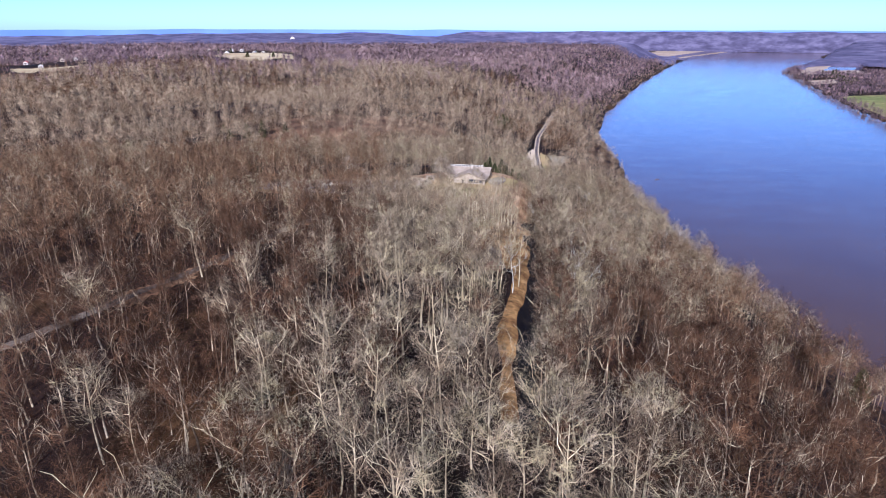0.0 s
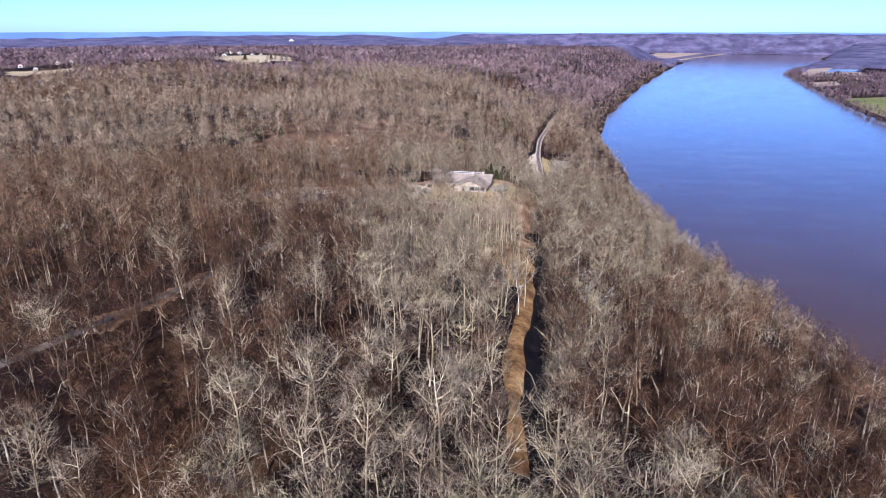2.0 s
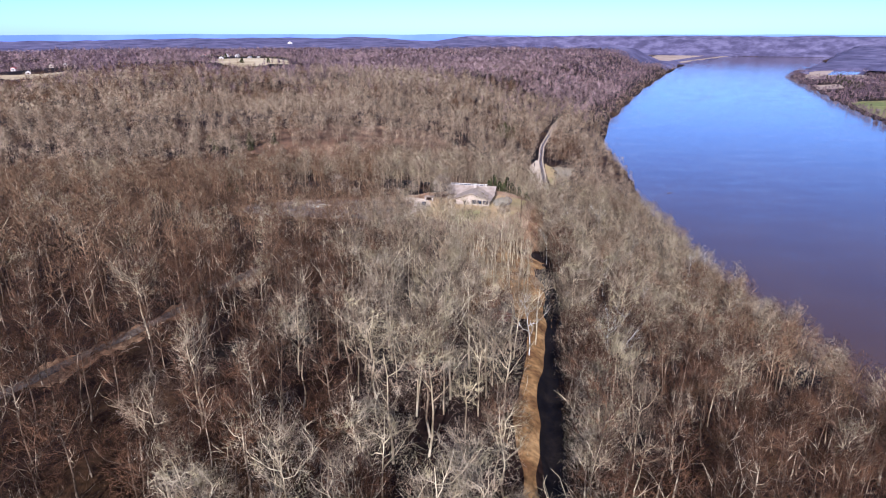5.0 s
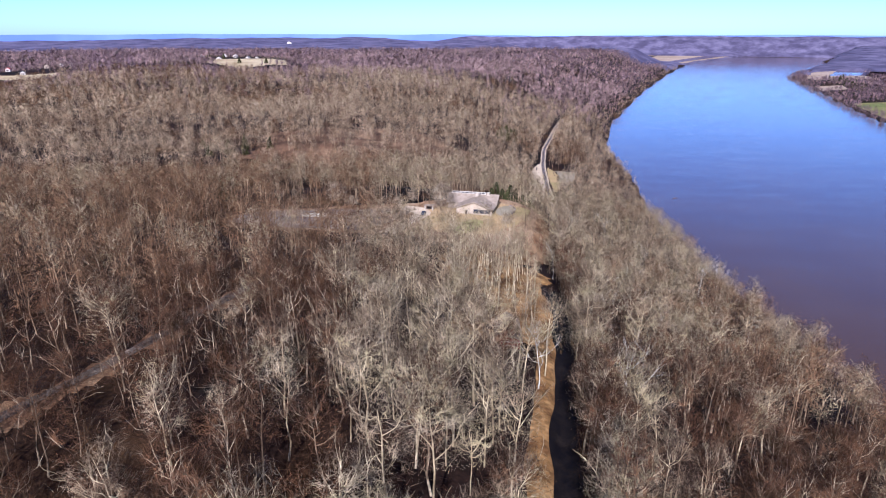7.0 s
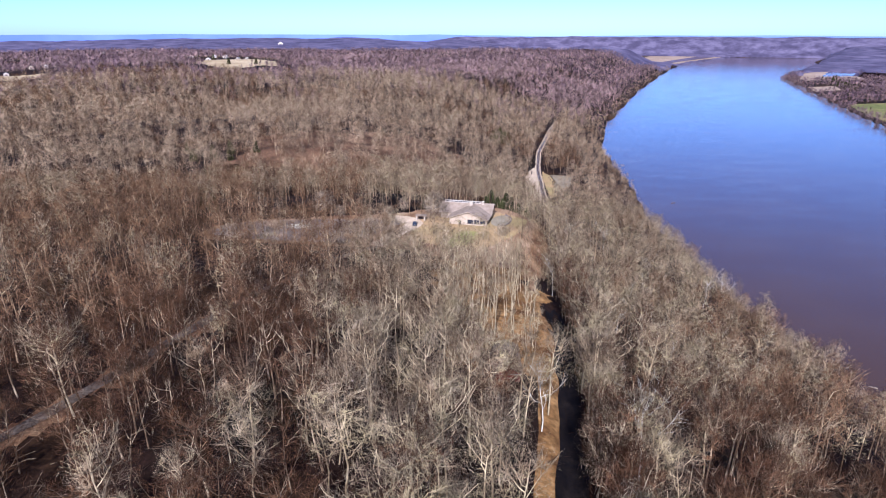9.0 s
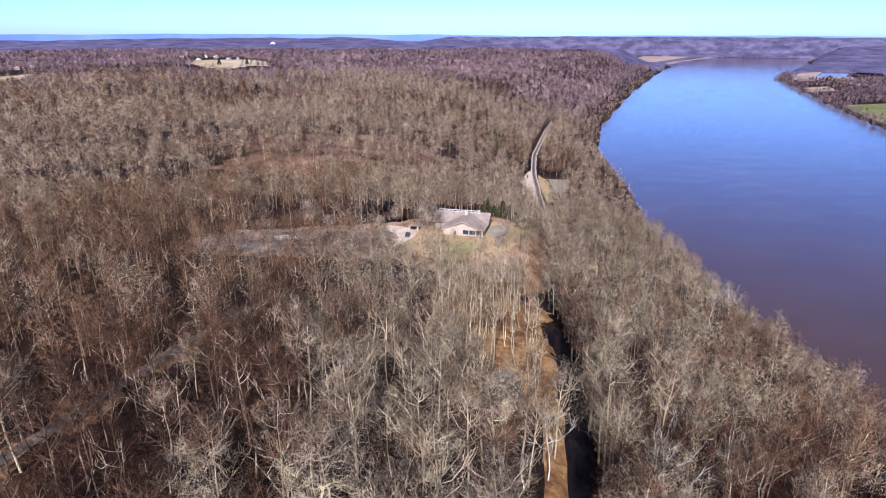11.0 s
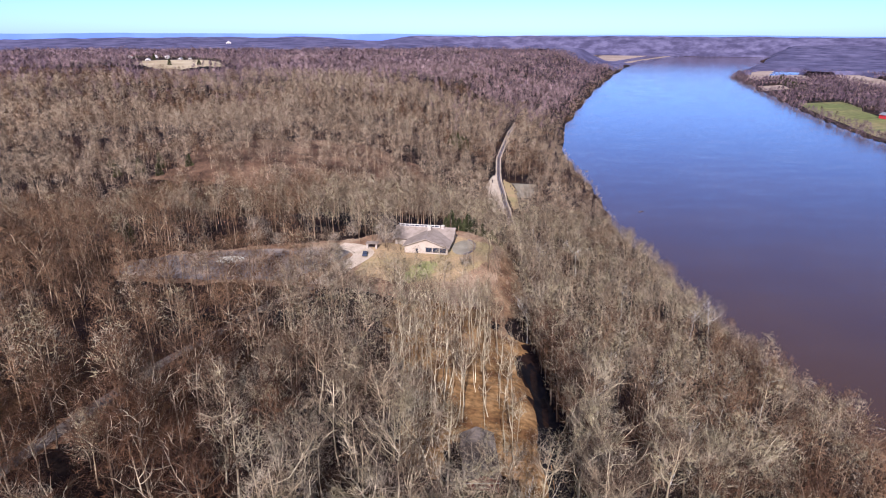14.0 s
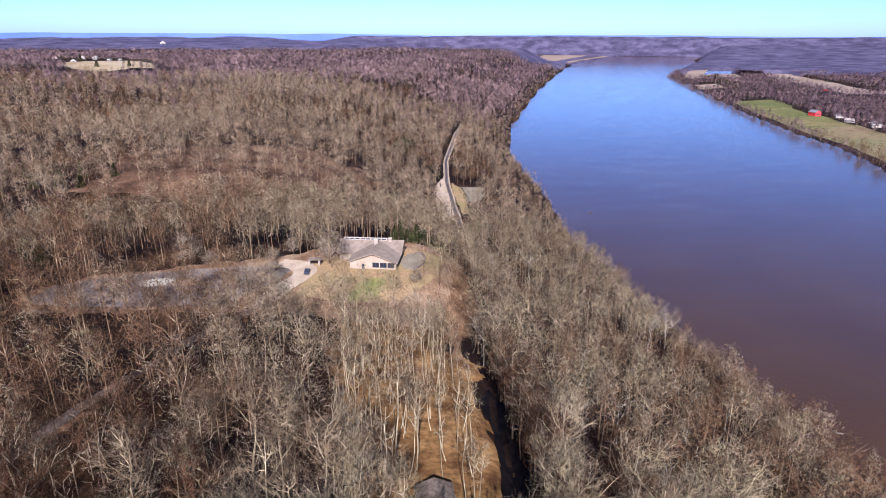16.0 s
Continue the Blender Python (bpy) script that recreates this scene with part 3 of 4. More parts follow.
def stature(x, y):
    """Trees are smaller along both shores and on the far plain, and lowered to fit the camera's view of lodge and
    fields.
    """
    s, r = left_of(x, y), right_of(x, y)
    low = 1 - (0.08 + (0.1 + 0.2 * smooth(-22, -8, x)) * smooth(255, 285, y)) * smooth(222, 238, y) * smooth(306, 299, y) * smooth(-100, -90, x) * smooth(46, 38, x)
    low = low * (1 - 0.5 * smooth(150, 80, np.hypot((x + 370) * 0.8, y - 1140)))
    low = low * (1 - 0.6 * smooth(190, 110, np.hypot(x + 690, y - 960)))
    return low * (1 + 0.14 * vnoise(x, y, 60, 51)) * np.where(s > 0, 0.5 + 0.5 * smooth(0, 45, s), 0.72 + 0.12 * smooth(10, 80, r))


def plant(kinds, x, y, part_index):
    """All trees at x, y as one pair of arrays."""
    vs, fs, ns, at = [], [], [], 0
    z = ground(x, y) - 0.2
    g = np.random.default_rng(11)
    which, turn, size = g.integers(0, len(kinds), len(x)), g.uniform(0, 6.283, len(x)), stature(x, y) * g.uniform(0.7, 1.22, len(x))
    for k, kind in enumerate(kinds):
        v, f = kind[part_index], kind[part_index + 1]
        m = which == k
        c, s, q = np.cos(turn[m])[:, None], np.sin(turn[m])[:, None], size[m][:, None]
        px = (v[:, 0] * c - v[:, 1] * s) * q + x[m][:, None]
        py = (v[:, 0] * s + v[:, 1] * c) * q + y[m][:, None]
        pz = v[:, 2] * q + z[m][:, None]
        vs.append(np.stack([px, py, pz], -1).reshape(-1, 3))
        fs.append((f[None] + (at + np.arange(m.sum()) * len(v))[:, None, None]).reshape(-1, 3))
        at += m.sum() * len(v)
        if part_index == 2:
            w = kind[4]
            ns.append(np.stack([w[:, 0] * c - w[:, 1] * s, w[:, 0] * s + w[:, 1] * c, np.broadcast_to(w[:, 2], (m.sum(), len(w)))], -1).reshape(-1, 3))
    return np.concatenate(vs), np.concatenate(fs), np.concatenate(ns) if ns else None


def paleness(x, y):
    """Share of pale-barked trees: most along the lane and the river slope, fewest on the western hill; the dark rest
    has shade painted in.
    """
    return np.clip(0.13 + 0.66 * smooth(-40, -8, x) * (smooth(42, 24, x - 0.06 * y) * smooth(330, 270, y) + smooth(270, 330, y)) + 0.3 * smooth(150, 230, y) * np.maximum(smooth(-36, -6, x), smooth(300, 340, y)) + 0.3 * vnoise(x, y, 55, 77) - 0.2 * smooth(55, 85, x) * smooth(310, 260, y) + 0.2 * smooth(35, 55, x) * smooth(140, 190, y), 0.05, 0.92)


def woods(name, kinds, x, y, label, crown_mat=TWIG, bark_mat=BARK):
    base = tagged(new(name), label, "woods", kind="stuff")
    for part_name, mat, i in (("trunks", bark_mat, 0), ("crowns", crown_mat, 2)):
        v, f, soft = plant(kinds, x, y, i)
        ob = new(part_name, fast_mesh(part_name, v, f, mat, soft))
        ob.parent = base
    return base


nx, ny = scatter(7.3, 0, 150)
nx = np.append(nx, (23, 12))
ny = np.append(ny, (171, 163))
hedge = np.arange(100, 262, 4.2)
hx = np.interp(hedge, [p[1] for p in LANE], [p[0] for p in LANE]) + rng.uniform(7.9, 10.5, len(hedge))
nx, ny = np.append(nx, hx), np.append(ny, hedge)
order = np.argsort(np.hypot(nx, ny - 120))
single = order[:290]
others = order[290:]
models = []
for k in NEAR_KINDS:
    pair = []
    # second set: the same tree with shade painted into its colours
    for bark_mat, twig_mat, lab in ((BARK, TWIG, "leafless pale-barked tree with grey-tan twigs"), (DARKBARK, SHADETWIG, "leafless tree with bark and twigs darkened as painted shade")):
        tree = tagged(new("bare_tree"), lab, "tree", "bare trees of the near woods")
        for pn, v, f, mat, soft in (("trunk", k[0], k[1], bark_mat, None), ("crown", k[2], k[3], twig_mat, k[4])):
            new(pn, fast_mesh(pn, v, f, mat, soft)).parent = tree
        pair.append(tree)
    models.append(pair)
used = set()
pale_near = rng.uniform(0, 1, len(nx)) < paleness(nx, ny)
# trees beside the lane mostly take the shade-darkened colours
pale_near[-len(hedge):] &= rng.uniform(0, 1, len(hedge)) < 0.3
for i, k in enumerate(single):
    m = pose(nx[k], ny[k], float(ground(nx[k], ny[k])) - 0.2, 0, 0, rng.uniform(0, 360)) @ Matrix.Scale(float(stature(nx[k], ny[k])) * rng.uniform(0.82, 1.15), 4)
    key = (i % len(models), 0 if pale_near[k] else 1)
    tree = models[key[0]][key[1]]
    if key in used:
        tree = copy_thing(tree, m)
    used.add(key)
    tree.matrix_basis = m
# tall slender trees on the golden slope, and white-barked trees that stand out along the river slope
SLENDER = [bare_tree(np.random.default_rng(60 + k), h, 2.1, 5, 3, 2, 3, 1.1, 0.045, 110, 5, 0.0125, (0.5, 0.62)) for k, h in enumerate((20, 22, 18))]
SYCAMORE = [bare_tree(np.random.default_rng(80 + k), h, c, 7, 6, 3, 2, 1.2, 0.05, 40, 6, 0.015, (0.22, 0.34)) for k, (h, c) in enumerate(((22, 6.2), (19, 5.4)))]
WHITEBARK = speckled("white_bark", [(0.36, (0.230, 0.185, 0.120)), (0.5, (0.360, 0.305, 0.210)), (0.62, (0.470, 0.410, 0.300))], 0.25, 2.0, 0.2, island=0.2)
spots = [(x + rng.uniform(-2, 2), y + rng.uniform(-2, 2), SLENDER, BARK, TWIG, "tall slender bare tree on the golden slope", "slender trees") for x in np.arange(3, 32, 4.4) for y in np.arange(190, 262, 5.0)]
spots = [p for p in spots if not (abs(p[0] - 16.2) < 5 and p[1] < 202) and off_line(np.array(p[0]), np.array(p[1]), LANE) > 2.5]
spots += [(x, y, SYCAMORE, WHITEBARK, TWIG, "white-barked bare tree rising above the river slope", "white-barked trees") for x, y in
          ((116.8, 304.2), (127.7, 310.6), (94.4, 319.7), (68.7, 359.3), (68.1, 231), (94.2, 240.8), (49.5, 220.3), (112.6, 249.4), (40.6, 258.7), (58.6, 240.1), (88.9, 366.8), (20.4, 164), (36, 152), (52, 188))]
made = {}
for i, (x, y, kinds, bark_mat, twig_mat, lab, grp) in enumerate(spots):
    k = (grp, i % len(kinds))
    m = pose(x, y, float(ground(x, y)) - 0.2, 0, 0, rng.uniform(0, 360)) @ Matrix.Scale(rng.uniform(0.8, 1.12), 4)
    if k not in made:
        a = kinds[k[1]]
        made[k] = tagged(new("bare_tree"), lab, "tree", grp)
        new("trunk", fast_mesh("trunk", a[0], a[1], bark_mat)).parent = made[k]
        new("crown", fast_mesh("crown", a[2], a[3], twig_mat, a[4])).parent = made[k]
        made[k].matrix_basis = m
    else:
        copy_thing(made[k], m).matrix_basis = m
po = others[pale_near[others]]
do = others[~pale_near[others]]
woods("pale_near_woods", NEAR_KINDS, nx[po], ny[po], "thick pale leafless woods along the lane")
woods("dark_near_woods", NEAR_KINDS, nx[do], ny[do], "thick leafless woods on the hill, painted dark for shade", SHADETWIG, DARKBARK)
mx, my = scatter(7.2, 150, 400)
mx = np.append(mx, (-1.5, -7, -12))
my = np.append(my, (327, 332, 335))
pm = rng.uniform(0, 1, len(mx)) < paleness(mx, my)
fore = np.hypot(mx, my - 60) < 285
for sel, kinds in ((fore, MID_KINDS), (~fore, BACK_KINDS)):
    woods("pale_middle_woods", kinds, mx[pm & sel], my[pm & sel], "pale leafless woods round the lodge and the railway", TWIG, MIDBARK)
    woods("dark_middle_woods", kinds, mx[~pm & sel], my[~pm & sel], "leafless woods round the parking area, painted darker for shade", MIDTWIG, MIDBARK)
fx, fy = scatter(8.7, 400, 1000)
# brush along both shores, some of it standing in the flood
by = np.arange(470, 2400, 2.2)
bx0 = np.interp(by, RIGHT_Y, RIGHT_X) + 5 * vnoise(by, by * 0, 45, 6) + rng.uniform(-9, 13, len(by))
woods("bank_woods", SHORE_KINDS, bx0, by, "bare brush and trees along the far river bank", HAZEDUSK, DARKBARK)
sy = np.arange(230, 2600, 2.4)
sx0 = np.interp(sy, LEFT_Y, LEFT_X) + 2.5 * vnoise(sy, sy * 0, 61, 5) - rng.uniform(-3, 14, len(sy))
woods("shore_woods", SHORE_KINDS, sx0, sy, "tan brush and small trees along the near shore", BROWNTWIG, MIDBARK)


def gloom(x, y):
    """Share of dark-twigged trees: in stands, and most across the river and on the western hill."""
    return np.clip(0.45 * smooth(0.0, 0.7, vnoise(x, y, 105, 91) + 0.4 * vnoise(x, y, 40, 92)) + 0.75 * (right_of(x, y) > 0) + 0.3 * smooth(-150, -420, x), 0, 0.85)


dark = rng.uniform(0, 1, len(fx)) < gloom(fx, fy) * smooth(380, 520, fy)
# the share of haze-coloured trees grows with distance
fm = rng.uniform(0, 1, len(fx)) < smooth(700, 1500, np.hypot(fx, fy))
close = np.hypot(fx, fy - 60) < 600
for sel, kinds in ((close, FAR_KINDS), (~close, FARTHER_KINDS)):
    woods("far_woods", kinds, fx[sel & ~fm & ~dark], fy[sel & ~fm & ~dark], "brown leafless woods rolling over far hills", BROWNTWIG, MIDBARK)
    woods("far_hazed_woods", kinds, fx[sel & fm & ~dark], fy[sel & fm & ~dark], "leafless woods rolling over far hills, painted mauve as haze", HAZETWIG, DARKBARK)
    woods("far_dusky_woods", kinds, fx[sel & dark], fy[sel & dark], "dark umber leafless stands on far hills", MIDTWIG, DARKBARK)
qx, qy = scatter(9.6, 1000, 1520)
qd = rng.uniform(0, 1, len(qx)) < gloom(qx, qy)
woods("remote_woods", REMOTE_KINDS, qx[~qd], qy[~qd], "brown leafless woods in the distance, haze painted in as mauve", HAZETWIG, DARKBARK)
woods("remote_dusky_woods", REMOTE_KINDS, qx[qd], qy[qd], "dusky brown leafless woods in the distance, haze painted in as purple", HAZEDUSK, DARKBARK)
ex, ey = scatter(11.8, 1520, 2500)
ed = rng.uniform(0, 1, len(ex)) < np.maximum(0.45, gloom(ex, ey))
woods("farthest_woods", FARTHEST_KINDS, ex[~ed], ey[~ed], "leafless woods far off, painted mauve as haze", HAZETWIG, DARKBARK)
woods("farthest_dusky_woods", FARTHEST_KINDS, ex[ed], ey[ed], "dusky leafless woods far off with painted haze", HAZEDUSK, DARKBARK)


# ---- building blocks for things ----
def part(name, bm, mat, parent=None, label="", at=None):
    """Links a bmesh as one mesh object, under a thing if one is given."""
    me = bpy.data.meshes.new(name)
    bm.normal_update()
    bm.to_mesh(me)
    bm.free()
    me.materials.append(mat)
    ob = new(name, me)
    if parent:
        ob.parent = parent
    if at is not None:
        ob.matrix_basis = at
    if label:
        ob["label"] = label
    return ob


def box(bm, x0, y0, z0, x1, y1, z1, bevel=0.0):
    v = [bm.verts.new(p) for p in ((x0, y0, z0), (x1, y0, z0), (x1, y1, z0), (x0, y1, z0), (x0, y0, z1), (x1, y0, z1), (x1, y1, z1), (x0, y1, z1))]
    fs = [bm.faces.new([v[i] for i in q]) for q in ((0, 3, 2, 1), (4, 5, 6, 7), (0, 1, 5, 4), (1, 2, 6, 5), (2, 3, 7, 6), (3, 0, 4, 7))]
    if bevel:
        bmesh.ops.bevel(bm, geom=list({e for f in fs for e in f.edges}), offset=bevel, segments=1, affect="EDGES")
    return bm


def a_box(*c, bevel=0.0):
    return box(bmesh.new(), *c, bevel=bevel)


def prism(bm, outline, lo, hi, axis="y"):
    """An outline in x, z drawn out along y from lo to hi (or in y, z along x)."""
    place = (lambda a, b, t: (a, t, b)) if axis == "y" else (lambda a, b, t: (t, a, b))
    r1 = [bm.verts.new(place(a, b, lo)) for a, b in outline]
    r2 = [bm.verts.new(place(a, b, hi)) for a, b in outline]
    n = len(outline)
    bm.faces.new(r1)
    bm.faces.new(r2[::-1])
    for i in range(n):
        bm.faces.new((r1[i], r1[(i + 1) % n], r2[(i + 1) % n], r2[i]))
    bmesh.ops.recalc_face_normals(bm, faces=bm.faces)
    return bm


def gable_roof(u0, u1, v0, v1, eave, ridge, thick=0.22, axis="y"):
    """Two sloping slabs over u0..u1, drawn out from v0 to v1."""
    m = (u0 + u1) / 2
    return prism(bmesh.new(), [(u0, eave), (m, ridge), (u1, eave), (u1, eave + thick), (m, ridge + thick), (u0, eave + thick)], v0, v1, axis)


def disc(bm, r, z0, z1, n=24, cx=0.0, cy=0.0, axis="z", r2=None):
    ring = lambda rad, t: [bm.verts.new({"z": (cx + rad * math.cos(q), cy + rad * math.sin(q), t), "x": (t, cx + rad * math.cos(q), cy + rad * math.sin(q)),
                                         "y": (cx + rad * math.cos(q), t, cy + rad * math.sin(q))}[axis]) for q in (2 * math.pi * i / n for i in range(n))]
    a, b = ring(r, z0), ring(r if r2 is None else r2, z1)
    bm.faces.new(a)
    bm.faces.new(b[::-1])
    for i in range(n):
        bm.faces.new((a[i], a[(i + 1) % n], b[(i + 1) % n], b[i]))
    bmesh.ops.recalc_face_normals(bm, faces=bm.faces)
    return bm


def at_ground(x, y, turn=0.0, lift=0.0):
    return pose(x, y, float(ground(x, y)) + lift, 0, 0, turn)


SIDING = speckled("cream_siding", [(0.35, (0.292, 0.215, 0.126)), (0.65, (0.343, 0.261, 0.161))], 0.3, 4.0, 0.08, where="Object")
STONE = speckled("pale_stone", [(0.35, (0.264, 0.199, 0.128)), (0.65, (0.344, 0.269, 0.180))], 0.9, 6.0, 0.2, bump=0.04, where="Object")
SHINGLE = speckled("grey_shingles", [(0.35, (0.165, 0.118, 0.072)), (0.65, (0.220, 0.160, 0.102))], 0.5, 5.0, 0.15, bump=0.03, where="Object")
WHITE = speckled("white_paint", [(0.3, (0.362, 0.292, 0.204)), (0.7, (0.427, 0.352, 0.253))], 0.6, 6.0, 0.06, 0.6, where="Object")
DARKWOOD = speckled("dark_wood", [(0.35, (0.05, 0.035, 0.028)), (0.65, (0.10, 0.07, 0.05))], 0.8, 8.0, 0.2, where="Object")
RED = speckled("red_paint", [(0.3, (0.26, 0.03, 0.018)), (0.7, (0.36, 0.045, 0.026))], 0.5, 5.0, 0.2, 0.6, where="Object")
BARNRED = speckled("bright_red_barn_paint", [(0.3, (0.62, 0.035, 0.03)), (0.7, (0.72, 0.06, 0.05))], 0.3, 3.0, 0.12, 0.6, where="Object")
TIN = speckled("weathered_tin", [(0.35, (0.13, 0.115, 0.10)), (0.65, (0.22, 0.195, 0.17))], 0.35, 4.0, 0.2, 0.55, where="Object")
RAILDARK = speckled("rusty_track", [(0.35, (0.10, 0.075, 0.06)), (0.65, (0.19, 0.14, 0.11))], 0.4, 4.0, 0.3)
STEEL = speckled("rail_steel", [(0.35, (0.25, 0.20, 0.17)), (0.65, (0.36, 0.31, 0.27))], 0.4, 6.0, 0.2, 0.4, metal=0.6)
PAINT = speckled("dark_car_paint", [(0.3, (0.03, 0.032, 0.04)), (0.7, (0.045, 0.047, 0.055))], 1.0, 9.0, 0.1, 0.25, where="Object")
RUBBER = speckled("rubber", [(0.3, (0.02, 0.02, 0.02)), (0.7, (0.035, 0.035, 0.035))], 2.0, 9.0, 0.2, where="Object")
LOG = speckled("drift_wood", [(0.3, (0.126, 0.094, 0.064)), (0.7, (0.210, 0.170, 0.121))], 0.8, 6.0, 0.25, where="Object")


def glass_material():
    m, n, links, bsdf = shader("dark_window_glass", 0.05)
    bsdf.inputs["Base Color"].default_value = (0.02, 0.022, 0.026, 1)
    bsdf.inputs["Specular IOR Level"].default_value = 0.2
    return m


GLASS = glass_material()

# ---- the lodge ----
lodge = tagged(new("lodge"), "single-storey cream lodge with a low grey shingle roof", "house")
lodge.matrix_basis = pose(5.8, 321.2, 0.0, 0, 0, -15)
W1, D1 = 16.8, 21.0


def pane_frame(x0, x1, z0, z1, y, parent, splits=1):
    """A dark pane set into a frame on the wall face at y."""
    w = part("window", a_box(x0, y - 0.05, z0, x1, y + 0.04, z1), DARKWOOD, parent, "dark-framed window")
    step = (x1 - x0 - 0.1) / splits
    for i in range(splits):
        part("pane", a_box(x0 + 0.1 + i * step, y - 0.075, z0 + 0.1, x0 + i * step + step, y - 0.052, z1 - 0.1), GLASS, w)
    return w


front = bmesh.new()
prism(front, [(0, 0), (W1, 0), (W1, 3.0), (W1 / 2, 6.05), (0, 3.0)], 0, 0.25)
part("front_wall", front, SIDING, lodge, "cream boarded gable wall")
part("east_wall", a_box(W1 - 0.25, 0.25, 0, W1, D1, 3.0), SIDING, lodge)
part("west_wall", a_box(0, 0.25, 0, 0.25, 8.9, 3.0), SIDING, lodge)
part("wing_front_wall", a_box(-6, 9.0, 0, 0.25, 9.25, 3.0), SIDING, lodge)
part("wing_end_wall", prism(bmesh.new(), [(9.25, 0), (D1, 0), (D1, 3.0), (15.1, 6.1), (9.25, 3.0)], -6, -5.75, "x"), SIDING, lodge)
part("back_wall", a_box(-5.75, D1, 0, W1, D1 + 0.25, 3.0), SIDING, lodge)
part("front_roof", gable_roof(-0.8, W1 + 0.8, -0.9, 13.5, 2.8, 6.2), SHINGLE, lodge, "grey shingle gable roof")
part("wing_roof", gable_roof(8.1, D1 + 1.0, -6.8, W1 + 0.9, 2.85, 6.3, axis="x"), SHINGLE, lodge, "grey shingle roof")
part("fascia", prism(bmesh.new(), [(-0.85, 2.81), (W1 / 2, 6.2), (W1 + 0.85, 2.81), (W1 + 0.85, 3.0), (W1 / 2, 6.4), (-0.85, 3.0)], -0.96, -0.9), SIDING, lodge, "cream gable fascia board")
for i in range(3):
    pane_frame(8.3 + i * 2.75, 10.75 + i * 2.75, 0.9, 2.75, 0.0, lodge, 2)
for i in range(6):
    win = part("window", a_box(W1 - 0.02, 1.2 + i * 3.2, 0.6, W1 + 0.06, 3.7 + i * 3.2, 2.5), DARKWOOD, lodge, "dark porch window")
    part("pane", a_box(W1 + 0.062, 1.3 + i * 3.2, 0.7, W1 + 0.085, 3.6 + i * 3.2, 2.4), GLASS, win)
door = part("door", a_box(4.4, -0.06, 0.02, 5.4, 0.02, 2.15), DARKWOOD, lodge, "dark front door")
part("door_panel", a_box(4.55, -0.085, 0.3, 5.25, -0.062, 2.0), GLASS, door)
for cx, cy, cw, top in ((7.7, 11.2, 1.5, 7.9), (12.4, 14.6, 1.2, 7.2)):
    ch = part("chimney", a_box(cx - cw / 2, cy - cw / 2, 3.6, cx + cw / 2, cy + cw / 2, top, bevel=0.04), STONE, lodge, "pale stone chimney")
    part("chimney_cap", a_box(cx - cw / 2 - 0.1, cy - cw / 2 - 0.1, top, cx + cw / 2 + 0.1, cy + cw / 2 + 0.1, top + 0.18), CONCRETE, ch)
clere = part("clerestory", a_box(-5.4, 14.6, 6.2, 11.2, 14.9, 6.45), WHITE, lodge, "low white clerestory frame along the ridge")
part("top_beam", a_box(-5.5, 14.5, 7.0, 11.3, 15.0, 7.22), WHITE, clere)
for i in range(9):
    part("post", a_box(-5.4 + i * 2.03, 14.6, 6.45, -5.05 + i * 2.03, 14.9, 7.0), WHITE, clere)
for i in range(8):
    part("pane", a_box(-5.05 + i * 2.03, 14.72, 6.45, -3.37 + i * 2.03, 14.78, 7.0), GLASS, clere)


def kiosk():
    k = tagged(new("entrance_shelter"), "small stone entrance shelter with a flat grey roof beside the lodge", "shelter")
    for x in (0, 4.2):
        part("pillar", a_box(x, 0, 0, x + 0.8, 0.8, 2.8, bevel=0.03), STONE, k, "pale stone pillar")
    part("back_wall", a_box(0.8, 2.6, 0, 4.2, 2.8, 2.8), DARKWOOD, k)
    part("roof", a_box(-0.4, -0.4, 2.8, 5.4, 3.2, 3.05), SHINGLE, k)
    k.matrix_basis = at_ground(-9.0, 326.5, -12) @ Matrix.Scale(0.85, 4)


kiosk()

# round stone terrace by the lodge
terrace = tagged(new("terrace"), "round grey flagstone terrace with a low dark wall beside the lodge", "terrace")
terrace.matrix_basis = pose(29.2, 325.0, 0.2, 0, 0, -15) @ Matrix.Diagonal((0.66, 1.3, 1, 1))
part("paving", disc(bmesh.new(), 6.6, -1.5, 0.22, 40), GRAVEL, terrace, "grey flagstone paving")
for i in range(16):
    q0, q1 = radians(-75 + i * 10), radians(-75 + i * 10 + 9.4)
    w = bmesh.new()
    prism_pts = [(6.7 * math.cos(q0), 6.7 * math.sin(q0)), (6.7 * math.cos(q1), 6.7 * math.sin(q1)), (7.1 * math.cos(q1), 7.1 * math.sin(q1)), (7.1 * math.cos(q0), 7.1 * math.sin(q0))]
    lo = [w.verts.new((a, b, -2.0)) for a, b in prism_pts]
    hi = [w.verts.new((a, b, 0.62 + 0.04 * math.sin(i * 2.7))) for a, b in prism_pts]
    w.faces.new(hi)
    for k in range(4):
        w.faces.new((lo[k], lo[(k + 1) % 4], hi[(k + 1) % 4], hi[k]))
    part("wall_stone", w, RAILDARK, terrace, "dark low wall stone" if i == 0 else "")

patch("green_lawn", [(3, 296), (6, 303), (12, 310), (18, 308), (17, 299), (12, 294), (6, 292)], 0.8, speckled("green_grass", [(0.35, (0.235, 0.180, 0.055)), (0.6, (0.185, 0.172, 0.038))], 0.15, 1.5, 0.25), 0.4, "green grass patch below the lodge", "lawn")
# pale slab on the parking area
slab = bmesh.new()
disc(slab, 4.4, 0.0, 0.3, 14)
bmesh.ops.scale(slab, vec=(1.3, 0.8, 1), verts=slab.verts)
tagged(part("concrete_slab", slab, CONCRETE, at=at_ground(-60, 319.5, 4, 0.15)), "pale concrete slab on the asphalt parking area", "slab")


